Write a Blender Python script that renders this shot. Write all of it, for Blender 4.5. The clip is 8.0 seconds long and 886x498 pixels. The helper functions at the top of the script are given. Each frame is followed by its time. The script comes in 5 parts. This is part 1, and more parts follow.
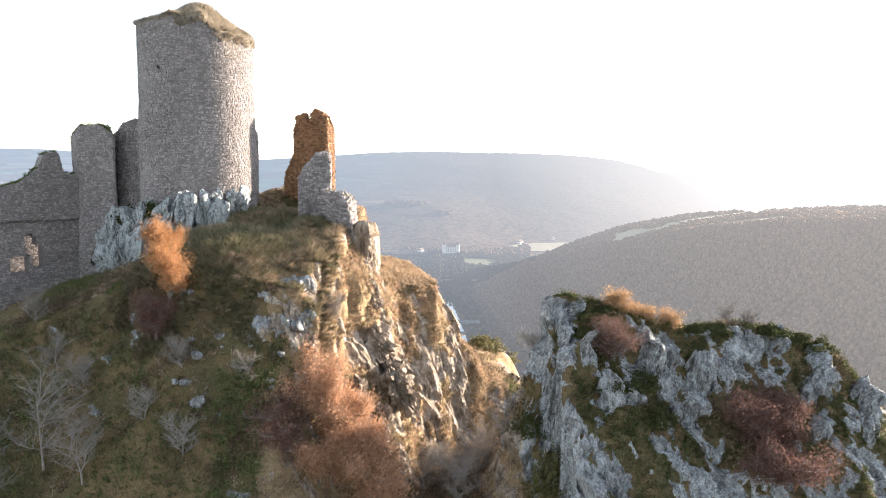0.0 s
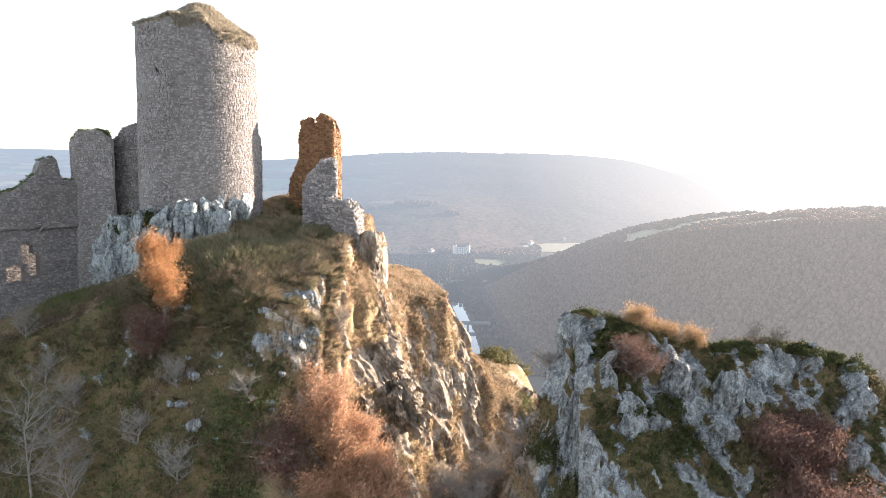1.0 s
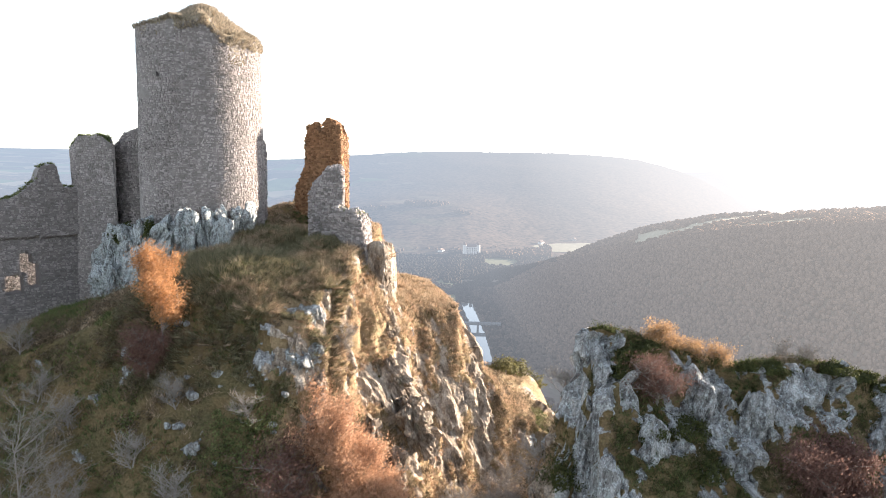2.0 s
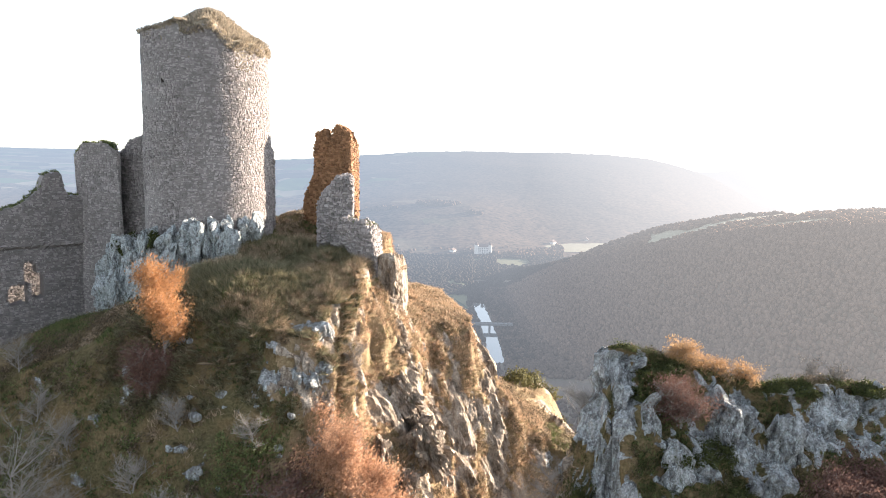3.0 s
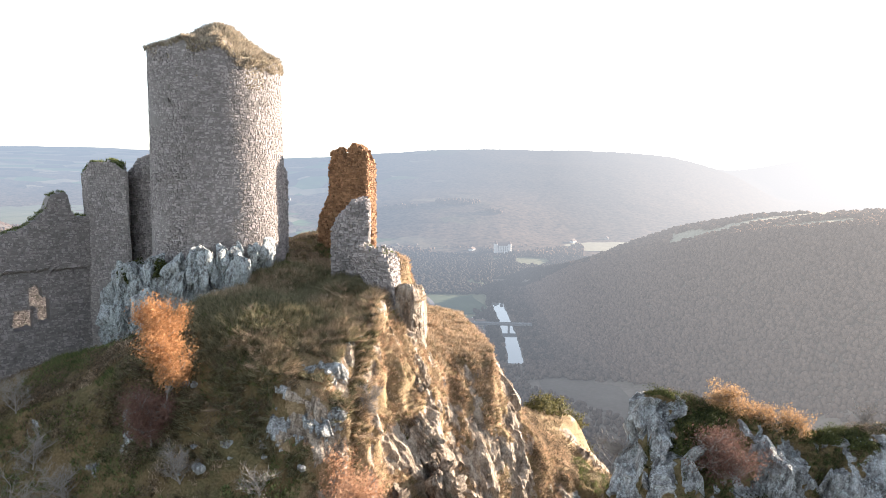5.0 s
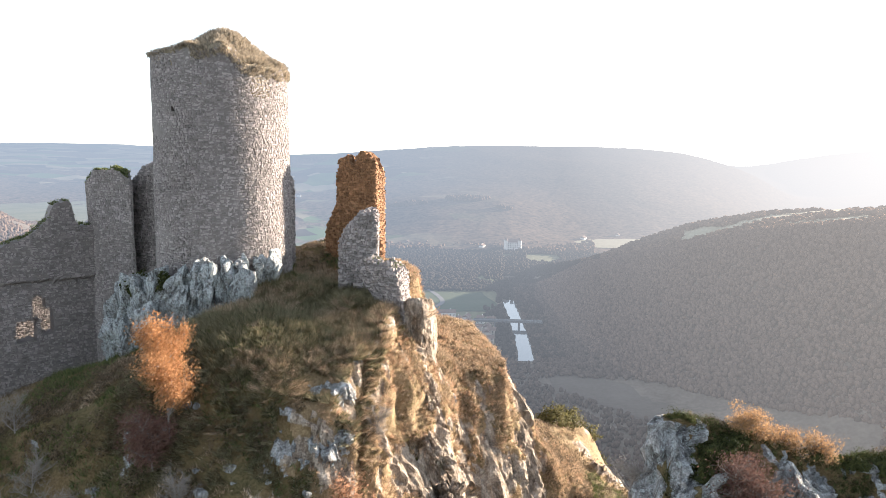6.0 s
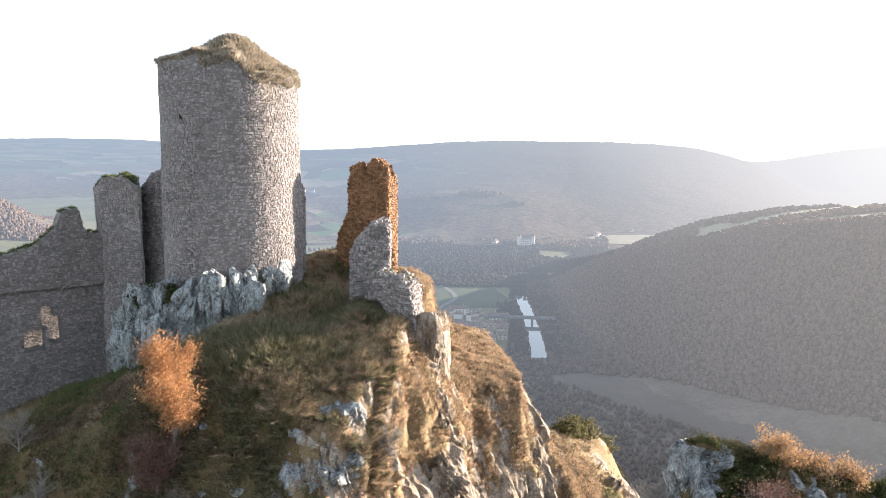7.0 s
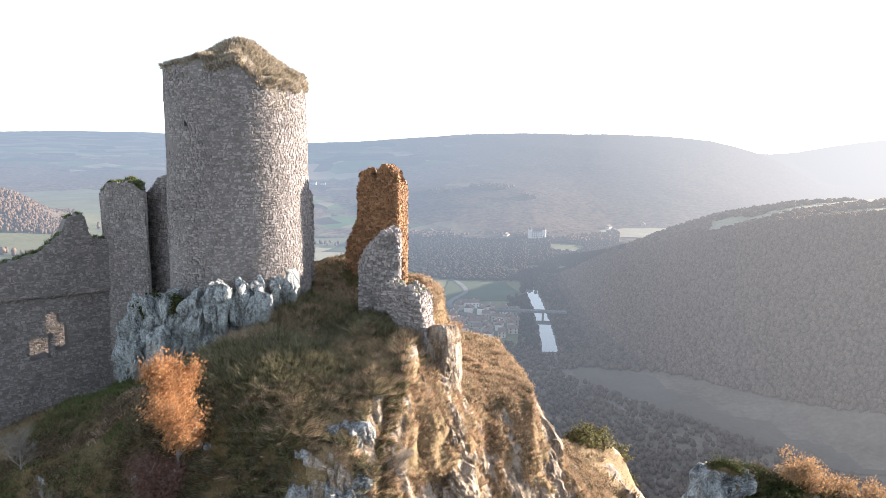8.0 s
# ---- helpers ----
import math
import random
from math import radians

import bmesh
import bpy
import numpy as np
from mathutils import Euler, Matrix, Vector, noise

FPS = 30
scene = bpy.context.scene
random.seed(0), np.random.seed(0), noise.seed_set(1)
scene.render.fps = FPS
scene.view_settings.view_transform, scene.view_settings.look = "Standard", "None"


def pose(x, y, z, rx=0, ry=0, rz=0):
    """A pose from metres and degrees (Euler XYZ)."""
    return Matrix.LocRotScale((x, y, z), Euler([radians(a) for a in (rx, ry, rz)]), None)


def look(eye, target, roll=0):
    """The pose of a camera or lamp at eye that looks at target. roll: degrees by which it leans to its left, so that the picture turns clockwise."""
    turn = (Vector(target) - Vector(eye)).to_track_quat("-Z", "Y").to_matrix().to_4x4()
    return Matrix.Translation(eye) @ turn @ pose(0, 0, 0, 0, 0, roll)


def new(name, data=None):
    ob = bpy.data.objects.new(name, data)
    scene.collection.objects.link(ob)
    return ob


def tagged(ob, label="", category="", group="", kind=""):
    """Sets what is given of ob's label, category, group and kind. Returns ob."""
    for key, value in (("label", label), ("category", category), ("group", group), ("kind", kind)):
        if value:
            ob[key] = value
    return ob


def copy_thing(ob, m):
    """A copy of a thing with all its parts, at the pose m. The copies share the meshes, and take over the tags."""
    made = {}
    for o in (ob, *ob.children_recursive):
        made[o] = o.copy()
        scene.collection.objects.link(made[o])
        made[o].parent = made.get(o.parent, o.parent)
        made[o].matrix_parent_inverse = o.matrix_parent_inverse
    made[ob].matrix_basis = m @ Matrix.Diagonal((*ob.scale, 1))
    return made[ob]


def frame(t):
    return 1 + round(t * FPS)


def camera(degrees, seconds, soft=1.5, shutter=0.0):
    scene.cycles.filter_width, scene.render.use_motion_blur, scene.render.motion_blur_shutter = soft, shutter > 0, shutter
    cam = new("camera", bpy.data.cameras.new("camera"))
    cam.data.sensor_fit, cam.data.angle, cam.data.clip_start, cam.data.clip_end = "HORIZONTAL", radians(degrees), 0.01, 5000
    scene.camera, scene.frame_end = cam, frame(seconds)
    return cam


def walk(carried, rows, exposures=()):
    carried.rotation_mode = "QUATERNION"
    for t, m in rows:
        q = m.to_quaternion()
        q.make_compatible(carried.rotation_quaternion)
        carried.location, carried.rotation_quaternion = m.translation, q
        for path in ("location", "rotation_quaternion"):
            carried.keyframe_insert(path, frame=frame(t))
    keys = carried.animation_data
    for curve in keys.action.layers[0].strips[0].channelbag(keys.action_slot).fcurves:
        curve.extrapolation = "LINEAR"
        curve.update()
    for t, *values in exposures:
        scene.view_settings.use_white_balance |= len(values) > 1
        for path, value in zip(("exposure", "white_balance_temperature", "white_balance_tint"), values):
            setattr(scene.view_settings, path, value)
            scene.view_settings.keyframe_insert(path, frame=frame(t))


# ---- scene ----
cam = camera(63.7, 8.0, soft=0.7)
METRES, EYE, TILT, LEAN, TURN = 13.5, 3.0, -2.2, 0.0, 0.0
ROWS = [
    (0.0, 0.0, 0.0, 0.0, 0.07, -4.92, -0.79),
    (0.5, -0.0005, 0.0867, 0.0197, 0.53, -4.93, -0.81),
    (1.0, -0.0024, 0.1681, 0.0392, 0.91, -4.93, -0.82),
    (1.5, -0.0058, 0.2426, 0.0589, 1.28, -4.95, -0.83),
    (3.0, -0.0188, 0.4248, 0.1253, 2.66, -5.03, -0.85),
    (3.5, -0.0235, 0.4765, 0.1507, 3.08, -5.05, -0.85),
    (4.0, -0.029, 0.5255, 0.1797, 3.45, -5.08, -0.85),
    (4.5, -0.0352, 0.5749, 0.2103, 3.83, -5.13, -0.85),
    (6.0, -0.0506, 0.7194, 0.3, 5.01, -5.55, -0.82),
    (6.5, -0.0564, 0.7645, 0.3287, 5.53, -5.74, -0.83),
    (7.0, -0.0624, 0.8076, 0.3582, 6.07, -5.95, -0.84),
    (7.5, -0.0688, 0.8504, 0.3884, 6.54, -6.19, -0.85),
    (8.0, -0.0752, 0.8921, 0.4194, 6.93, -6.56, -0.86),
]
EXPOSURES = [(0.0, 2.60, 6250, 10), (4.5, 2.54, 6250, 10), (6.5, 2.38, 6200, 10), (8.0, 2.34, 6050, 10)]
walk(cam, [(t, pose(0, 0, EYE, TILT, LEAN, TURN) @ pose(METRES * x, METRES * y, METRES * z, 90 + pitch, roll, yaw)) for t, x, y, z, yaw, pitch, roll in ROWS], EXPOSURES)

# ---- light ----
SUN_AZ, SUN_EL = 56.5, 10.5
world = bpy.data.worlds.new("sky")
scene.world = world
world.use_nodes = True
wn = world.node_tree.nodes
sky = wn.new("ShaderNodeTexSky")
sky.sky_type = "NISHITA"
sky.sun_disc = False
sky.sun_elevation, sky.sun_rotation = radians(SUN_EL), radians(SUN_AZ)
sky.dust_density, sky.air_density, sky.ozone_density, sky.altitude = 0.8, 1.0, 2.0, 500
wn["Background"].inputs[1].default_value = 0.10
pale = wn.new("ShaderNodeHueSaturation")
pale.inputs["Saturation"].default_value = 0.38
world.node_tree.links.new(sky.outputs[0], pale.inputs["Color"])
world.node_tree.links.new(pale.outputs[0], wn["Background"].inputs[0])

sun = new("sun", bpy.data.lights.new("sun", "SUN"))
sun.data.energy, sun.data.angle, sun.data.color = 5.0, radians(0.6), (1.0, 0.83, 0.66)
to_sun = Vector((math.sin(radians(SUN_AZ)) * math.cos(radians(SUN_EL)), math.cos(radians(SUN_AZ)) * math.cos(radians(SUN_EL)), math.sin(radians(SUN_EL))))
sun.matrix_world = look(to_sun * 100, (0, 0, 0))


# ---- materials ----
def nodes(name):
    m = bpy.data.materials.new(name)
    m.use_nodes = True
    nt = m.node_tree
    return m, nt, nt.nodes["Principled BSDF"]


def N(nt, kind, **values):
    n = nt.nodes.new("ShaderNode" + kind)
    for k, v in values.items():
        n.inputs[k.replace("_", " ")].default_value = v
    return n


def coords(nt, stretch=(1, 1, 1)):
    tc = nt.nodes.new("ShaderNodeTexCoord")
    mp = N(nt, "Mapping", Scale=stretch)
    nt.links.new(tc.outputs["Object"], mp.inputs["Vector"])
    return mp.outputs["Vector"]


def noise_tex(nt, vec, scale, detail=6, rough=0.6):
    n = N(nt, "TexNoise", Scale=scale, Detail=detail, Roughness=rough)
    nt.links.new(vec, n.inputs["Vector"])
    return n.outputs["Fac"]


def ramp(nt, fac, stops):
    r = nt.nodes.new("ShaderNodeValToRGB")
    els = r.color_ramp.elements
    els[0].position, els[0].color = stops[0][0], (*stops[0][1], 1)
    els[1].position, els[1].color = stops[-1][0], (*stops[-1][1], 1)
    for p, c in stops[1:-1]:
        e = els.new(p)
        e.color = (*c, 1)
    nt.links.new(fac, r.inputs["Fac"])
    return r.outputs["Color"]


def grey(nt, fac, a, b):
    return ramp(nt, fac, [(a, (0, 0, 0)), (b, (1, 1, 1))])


def mix(nt, fac, a, b, mode="MIX"):
    n = nt.nodes.new("ShaderNodeMix")
    n.data_type, n.blend_type = "RGBA", mode
    for v, s in ((fac, n.inputs[0]), (a, n.inputs[6]), (b, n.inputs[7])):
        if isinstance(v, (int, float)):
            s.default_value = v
        elif isinstance(v, tuple):
            s.default_value = (*v, 1)
        else:
            nt.links.new(v, s)
    return n.outputs[2]


def maths(nt, op, a, b):
    n = nt.nodes.new("ShaderNodeMath")
    n.operation = op
    for v, s in ((a, n.inputs[0]), (b, n.inputs[1])):
        if isinstance(v, (int, float)):
            s.default_value = v
        else:
            nt.links.new(v, s)
    return n.outputs[0]


def bump(nt, bsdf, height, strength, distance):
    b = N(nt, "Bump", Strength=strength, Distance=distance)
    nt.links.new(height, b.inputs["Height"])
    nt.links.new(b.outputs["Normal"], bsdf.inputs["Normal"])


def plain(name, dark, light, scale=3.0, rough=0.9, relief=0.02, fine=25.0, island=0.0, per_object=0.0, stretch=(1, 1, 1)):
    """Grainy surface between two colours at two scales, with relief; island or per_object: how far single pieces differ."""
    m, nt, bsdf = nodes(name)
    v = coords(nt, stretch)
    a, b = noise_tex(nt, v, scale), noise_tex(nt, v, fine, 4)
    f = maths(nt, "ADD", maths(nt, "MULTIPLY", a, 0.6), maths(nt, "MULTIPLY", b, 0.4))
    col = ramp(nt, f, [(0.3, dark), (0.7, light)])
    if island:
        g = nt.nodes.new("ShaderNodeNewGeometry")
        col = mix(nt, island, col, ramp(nt, g.outputs["Random Per Island"], [(0, tuple(c * 0.45 for c in dark)), (1, tuple(min(1, c * 1.5) for c in light))]))
    if per_object:
        g = nt.nodes.new("ShaderNodeObjectInfo")
        col = mix(nt, per_object, col, ramp(nt, g.outputs["Random"], [(0, tuple(c * 0.45 for c in dark)), (1, tuple(min(1, c * 1.5) for c in light))]))
    nt.links.new(col, bsdf.inputs["Base Color"])
    bsdf.inputs["Roughness"].default_value = rough
    bsdf.inputs["Specular IOR Level"].default_value = 0.25
    if relief:
        bump(nt, bsdf, f, 0.6, relief)
    return m


def rock_colour(nt, warm, crust=0.0):
    """Weathered rock: upright streaks, dark fissures, crusts of pale lichen, fine grain; warm: how much of it is tan."""
    v, v1 = coords(nt, (1, 1, 0.35)), coords(nt)
    big, streak, fine = noise_tex(nt, v1, 0.5, 6, 0.65), noise_tex(nt, v, 2.0, 9, 0.72), noise_tex(nt, v1, 11, 6, 0.75)
    col = ramp(nt, streak, [(0.33, (0.045, 0.043, 0.042)), (0.44, (0.17, 0.167, 0.165)), (0.55, (0.33, 0.33, 0.325)), (0.68, (0.47, 0.475, 0.475))])
    tan = ramp(nt, streak, [(0.33, (0.06, 0.048, 0.037)), (0.44, (0.21, 0.165, 0.126)), (0.55, (0.36, 0.30, 0.24)), (0.68, (0.50, 0.44, 0.37))])
    col = mix(nt, grey(nt, big, 0.62 - warm * 0.4, 0.72 - warm * 0.4), col, tan)
    rift = N(nt, "TexNoise", Scale=1.3, Detail=7, Roughness=0.6)
    rift.noise_type = "RIDGED_MULTIFRACTAL"
    nt.links.new(v, rift.inputs["Vector"])
    rift = grey(nt, rift.outputs["Fac"], 0.60, 0.80)
    lichen = grey(nt, noise_tex(nt, coords(nt, (1, 1, 0.6)), 5.0, 9, 0.85), 0.515 + warm * 0.15 - crust, 0.565 + warm * 0.15 - crust)
    col = mix(nt, maths(nt, "MULTIPLY", lichen, 0.7), col, (0.50, 0.55, 0.555))
    col = mix(nt, 1.0, col, ramp(nt, fine, [(0.34, (0.35, 0.35, 0.35)), (0.5, (0.95, 0.95, 0.95)), (0.66, (1.3, 1.3, 1.3))]), "MULTIPLY")
    col = mix(nt, maths(nt, "MULTIPLY", rift, 0.9), col, (0.025, 0.024, 0.022))
    h = maths(nt, "ADD", maths(nt, "MULTIPLY", streak, 0.9), maths(nt, "MULTIPLY", fine, 0.3))
    return col, maths(nt, "SUBTRACT", h, maths(nt, "MULTIPLY", rift, 0.5)), v1


def rock_material(warm=0.0, crust=0.0):
    m, nt, bsdf = nodes("tan_lichened_rock" if warm else "pale_crusted_rock" if crust else "grey_lichened_rock")
    col, h, v1 = rock_colour(nt, warm, crust)
    moss = grey(nt, noise_tex(nt, v1, 0.9, 6, 0.7), 0.56, 0.68)
    geo = nt.nodes.new("ShaderNodeNewGeometry")
    sep = nt.nodes.new("ShaderNodeSeparateXYZ")
    nt.links.new(geo.outputs["Normal"], sep.inputs[0])
    flat = grey(nt, sep.outputs["Z"], 0.25, 0.75)
    moss = maths(nt, "MULTIPLY", moss, maths(nt, "ADD", flat, 0.25))
    col = mix(nt, moss, col, ramp(nt, noise_tex(nt, v1, 9), [(0.3, (0.03, 0.04, 0.012)), (0.7, (0.10, 0.10, 0.03))]))
    nt.links.new(col, bsdf.inputs["Base Color"])
    bsdf.inputs["Roughness"].default_value = 0.92
    bsdf.inputs["Specular IOR Level"].default_value = 0.2
    bump(nt, bsdf, h, 1.0, 0.35)
    return m


def crag_material(name, warm=0.5, straw=0.0):
    """Bare rock where the mesh carries it, dry grass, heath and moss elsewhere."""
    m, nt, bsdf = nodes(name)
    col, h, v1 = rock_colour(nt, warm)
    turf = ramp(nt, noise_tex(nt, v1, 0.45, 7, 0.7), [(0.32, (0.04, 0.05, 0.016)), (0.45, (0.095, 0.08, 0.03)), (0.56, (0.19, 0.125, 0.055)), (0.7, (0.12, 0.07, 0.04))])
    fine = noise_tex(nt, v1, 9, 6, 0.75)
    turf = mix(nt, 0.55, turf, ramp(nt, fine, [(0.34, (0.018, 0.016, 0.009)), (0.66, (0.23, 0.18, 0.105))]))
    if straw:
        turf = mix(nt, straw, turf, ramp(nt, fine, [(0.3, (0.16, 0.105, 0.055)), (0.7, (0.46, 0.34, 0.21))]))
    mask = nt.nodes.new("ShaderNodeAttribute")
    mask.attribute_name = "bare_rock"
    f = maths(nt, "ADD", mask.outputs["Fac"], maths(nt, "MULTIPLY", maths(nt, "SUBTRACT", noise_tex(nt, v1, 2.2, 7, 0.75), 0.5), 1.5))
    f = grey(nt, f, 0.42, 0.56)
    nt.links.new(mix(nt, f, turf, col), bsdf.inputs["Base Color"])
    bsdf.inputs["Roughness"].default_value = 0.95
    bsdf.inputs["Specular IOR Level"].default_value = 0.15
    bump(nt, bsdf, maths(nt, "ADD", maths(nt, "MULTIPLY", h, 0.6), maths(nt, "MULTIPLY", fine, 0.5)), 0.9, 0.22)
    return m


def leaf_material(name, dark, light, translucent=0.35, vary=0.6):
    m, nt, bsdf = nodes(name)
    g = nt.nodes.new("ShaderNodeNewGeometry")
    v = coords(nt)
    f = maths(nt, "ADD", maths(nt, "MULTIPLY", g.outputs["Random Per Island"], vary), maths(nt, "MULTIPLY", noise_tex(nt, v, 1.5), 1.0 - vary))
    col = ramp(nt, f, [(0.15, dark), (0.85, light)])
    nt.links.new(col, bsdf.inputs["Base Color"])
    bsdf.inputs["Roughness"].default_value = 0.8
    bsdf.inputs["Specular IOR Level"].default_value = 0.15
    if translucent:
        tr = nt.nodes.new("ShaderNodeBsdfTranslucent")
        nt.links.new(col, tr.inputs["Color"])
        ms = nt.nodes.new("ShaderNodeMixShader")
        ms.inputs[0].default_value = translucent
        out = nt.nodes["Material Output"]
        nt.links.new(bsdf.outputs[0], ms.inputs[1])
        nt.links.new(tr.outputs[0], ms.inputs[2])
        nt.links.new(ms.outputs[0], out.inputs["Surface"])
    return m


def add_painted_haze(nt, shader):
    """Paints emissive haze on far land: stronger with distance from the castle, whiter sunward."""
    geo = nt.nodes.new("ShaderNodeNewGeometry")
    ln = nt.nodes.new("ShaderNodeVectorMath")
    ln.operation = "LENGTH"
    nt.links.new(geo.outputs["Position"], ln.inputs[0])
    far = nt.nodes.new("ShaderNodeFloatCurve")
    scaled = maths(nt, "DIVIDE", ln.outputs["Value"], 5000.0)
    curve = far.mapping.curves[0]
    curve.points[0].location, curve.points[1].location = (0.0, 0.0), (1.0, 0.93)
    for d, k in HAZE_SHARE:
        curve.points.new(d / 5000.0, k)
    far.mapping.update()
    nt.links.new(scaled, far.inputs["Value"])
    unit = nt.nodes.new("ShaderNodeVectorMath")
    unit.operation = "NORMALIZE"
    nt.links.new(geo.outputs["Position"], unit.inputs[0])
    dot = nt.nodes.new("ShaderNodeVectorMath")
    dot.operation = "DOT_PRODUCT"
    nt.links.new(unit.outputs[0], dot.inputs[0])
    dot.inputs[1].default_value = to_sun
    tone = ramp(nt, dot.outputs["Value"], [(0.33, HAZE_LEFT), (0.60, HAZE_MID), (0.85, HAZE_SUN)])
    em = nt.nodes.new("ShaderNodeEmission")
    em.inputs["Strength"].default_value = HAZE_GLOW
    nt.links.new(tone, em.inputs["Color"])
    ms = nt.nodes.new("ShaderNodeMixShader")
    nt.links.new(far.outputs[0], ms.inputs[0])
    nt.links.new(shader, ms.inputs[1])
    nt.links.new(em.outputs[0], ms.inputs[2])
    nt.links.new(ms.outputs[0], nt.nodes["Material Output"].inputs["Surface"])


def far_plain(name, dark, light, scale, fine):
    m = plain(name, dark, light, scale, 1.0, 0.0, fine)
    # haze is painted into the surface as emission
    add_painted_haze(m.node_tree, m.node_tree.nodes["Principled BSDF"].outputs[0])
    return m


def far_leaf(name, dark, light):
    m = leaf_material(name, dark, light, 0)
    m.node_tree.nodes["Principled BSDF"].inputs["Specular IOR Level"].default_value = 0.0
    # far crowns glow with painted haze as well
    add_painted_haze(m.node_tree, m.node_tree.nodes["Principled BSDF"].outputs[0])
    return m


def distance_material():
    """Far hills and plain: woods on the slopes, fields on the flats."""
    m, nt, bsdf = nodes("distant_woods_and_fields")
    v = coords(nt)
    patch = noise_tex(nt, coords(nt, (0.6, 1.6, 1)), 0.0035, 5, 0.6)
    tree = noise_tex(nt, v, 0.09, 5, 0.75)
    woods = ramp(nt, tree, [(0.35, (0.05, 0.045, 0.04)), (0.65, (0.22, 0.16, 0.12))])
    plots = N(nt, "TexVoronoi", Scale=0.016, Randomness=1.0)
    nt.links.new(coords(nt, (0.7, 0.5, 0)), plots.inputs["Vector"])
    pick = nt.nodes.new("ShaderNodeSeparateColor")
    nt.links.new(plots.outputs["Color"], pick.inputs[0])
    field = ramp(nt, pick.outputs[0], [(0.0, (0.05, 0.045, 0.04)), (0.34, (0.09, 0.07, 0.055)), (0.36, (0.10, 0.15, 0.07)), (0.62, (0.13, 0.18, 0.09)), (0.64, (0.20, 0.18, 0.12)), (1.0, (0.34, 0.30, 0.22))])
    geo = nt.nodes.new("ShaderNodeNewGeometry")
    sep = nt.nodes.new("ShaderNodeSeparateXYZ")
    nt.links.new(geo.outputs["Normal"], sep.inputs[0])
    flat = maths(nt, "ADD", sep.outputs["Z"], maths(nt, "MULTIPLY", maths(nt, "SUBTRACT", patch, 0.5), 0.16))
    place = nt.nodes.new("ShaderNodeSeparateXYZ")
    nt.links.new(geo.outputs["Position"], place.inputs[0])
    lowland = maths(nt, "MULTIPLY", grey(nt, flat, 0.988, 0.996), maths(nt, "SUBTRACT", 1.0, grey(nt, maths(nt, "DIVIDE", maths(nt, "ADD", place.outputs["X"], 1500.0), 2000.0), 0.55, 0.75)))
    # wooded country to the west of the valley, this side of the open plain
    west = maths(nt, "LESS_THAN", maths(nt, "DIVIDE", place.outputs["X"], maths(nt, "MAXIMUM", place.outputs["Y"], 1.0)), -0.36)
    here = nt.nodes.new("ShaderNodeVectorMath")
    here.operation = "LENGTH"
    nt.links.new(geo.outputs["Position"], here.inputs[0])
    wavy = maths(nt, "ADD", here.outputs["Value"], maths(nt, "MULTIPLY", maths(nt, "SUBTRACT", patch, 0.5), 2600.0))
    lowland = maths(nt, "MULTIPLY", lowland, maths(nt, "SUBTRACT", 1.0, maths(nt, "MULTIPLY", west, maths(nt, "LESS_THAN", wavy, 2500.0))))
    col = mix(nt, lowland, woods, field)
    nt.links.new(col, bsdf.inputs["Base Color"])
    bsdf.inputs["Roughness"].default_value = 1.0
    bsdf.inputs["Specular IOR Level"].default_value = 0.0
    # haze painted over woods and fields as emission
    add_painted_haze(nt, bsdf.outputs[0])
    return m


# painted haze: share by distance, then tones by bearing and glow strength
HAZE_SHARE = [(300, 0.03), (600, 0.21), (1000, 0.37), (1500, 0.57), (2500, 0.82), (3500, 0.90)]
HAZE_LEFT, HAZE_MID, HAZE_SUN, HAZE_GLOW = (0.45, 0.525, 0.63), (0.57, 0.595, 0.64), (1.10, 1.05, 1.015), 0.19
ROCK, TAN_ROCK, PALE_ROCK, FAR = rock_material(), rock_material(0.9), rock_material(0.0, 0.05), distance_material()
CRAG, TURF, SPUR_MAT = crag_material("crag_rock_and_turf", 0.85, 0.6), crag_material("rough_turf", 0.0), crag_material("spur_rock_and_moss", 0.0)
MORTAR = plain("grey_lime_mortar", (0.13, 0.117, 0.11), (0.25, 0.228, 0.216), 2.0, 0.95, 0.03, 30)
STONE = plain("rubble_stone", (0.13, 0.117, 0.112), (0.325, 0.292, 0.278), 1.5, 0.92, 0.03, 22, island=0.42)
STONE_PIECE = plain("rubble_stone_single", (0.13, 0.117, 0.112), (0.325, 0.292, 0.278), 1.5, 0.92, 0.03, 22, per_object=0.5)
RED_STONE = plain("rust_red_rubble", (0.12, 0.062, 0.034), (0.29, 0.165, 0.088), 1.2, 0.92, 0.03, 22, island=0.5)
BLEACHED = plain("bleached_turf", (0.13, 0.105, 0.07), (0.34, 0.285, 0.20), 1.5, 0.95, 0.06, 14)
VALLEY = far_plain("valley_meadow", (0.09, 0.10, 0.05), (0.20, 0.19, 0.11), 0.02, 0.2)
MEADOW = far_plain("green_meadow", (0.04, 0.06, 0.032), (0.08, 0.10, 0.058), 0.03, 0.3)
STRAW = far_plain("pale_stubble_field", (0.22, 0.20, 0.13), (0.36, 0.33, 0.23), 0.03, 0.3)
FLOOD = far_plain("dull_flood_meadow", (0.10, 0.08, 0.062), (0.15, 0.125, 0.10), 0.03, 0.3)
TARMAC = far_plain("grey_road", (0.12, 0.12, 0.12), (0.2, 0.2, 0.2), 0.1, 1.0)
LIMEWASH = far_plain("pale_limewash", (0.55, 0.52, 0.47), (0.78, 0.75, 0.70), 0.1, 1.0)
ROOFTILE = far_plain("brown_roof_tiles", (0.14, 0.105, 0.088), (0.27, 0.195, 0.16), 0.1, 1.0)
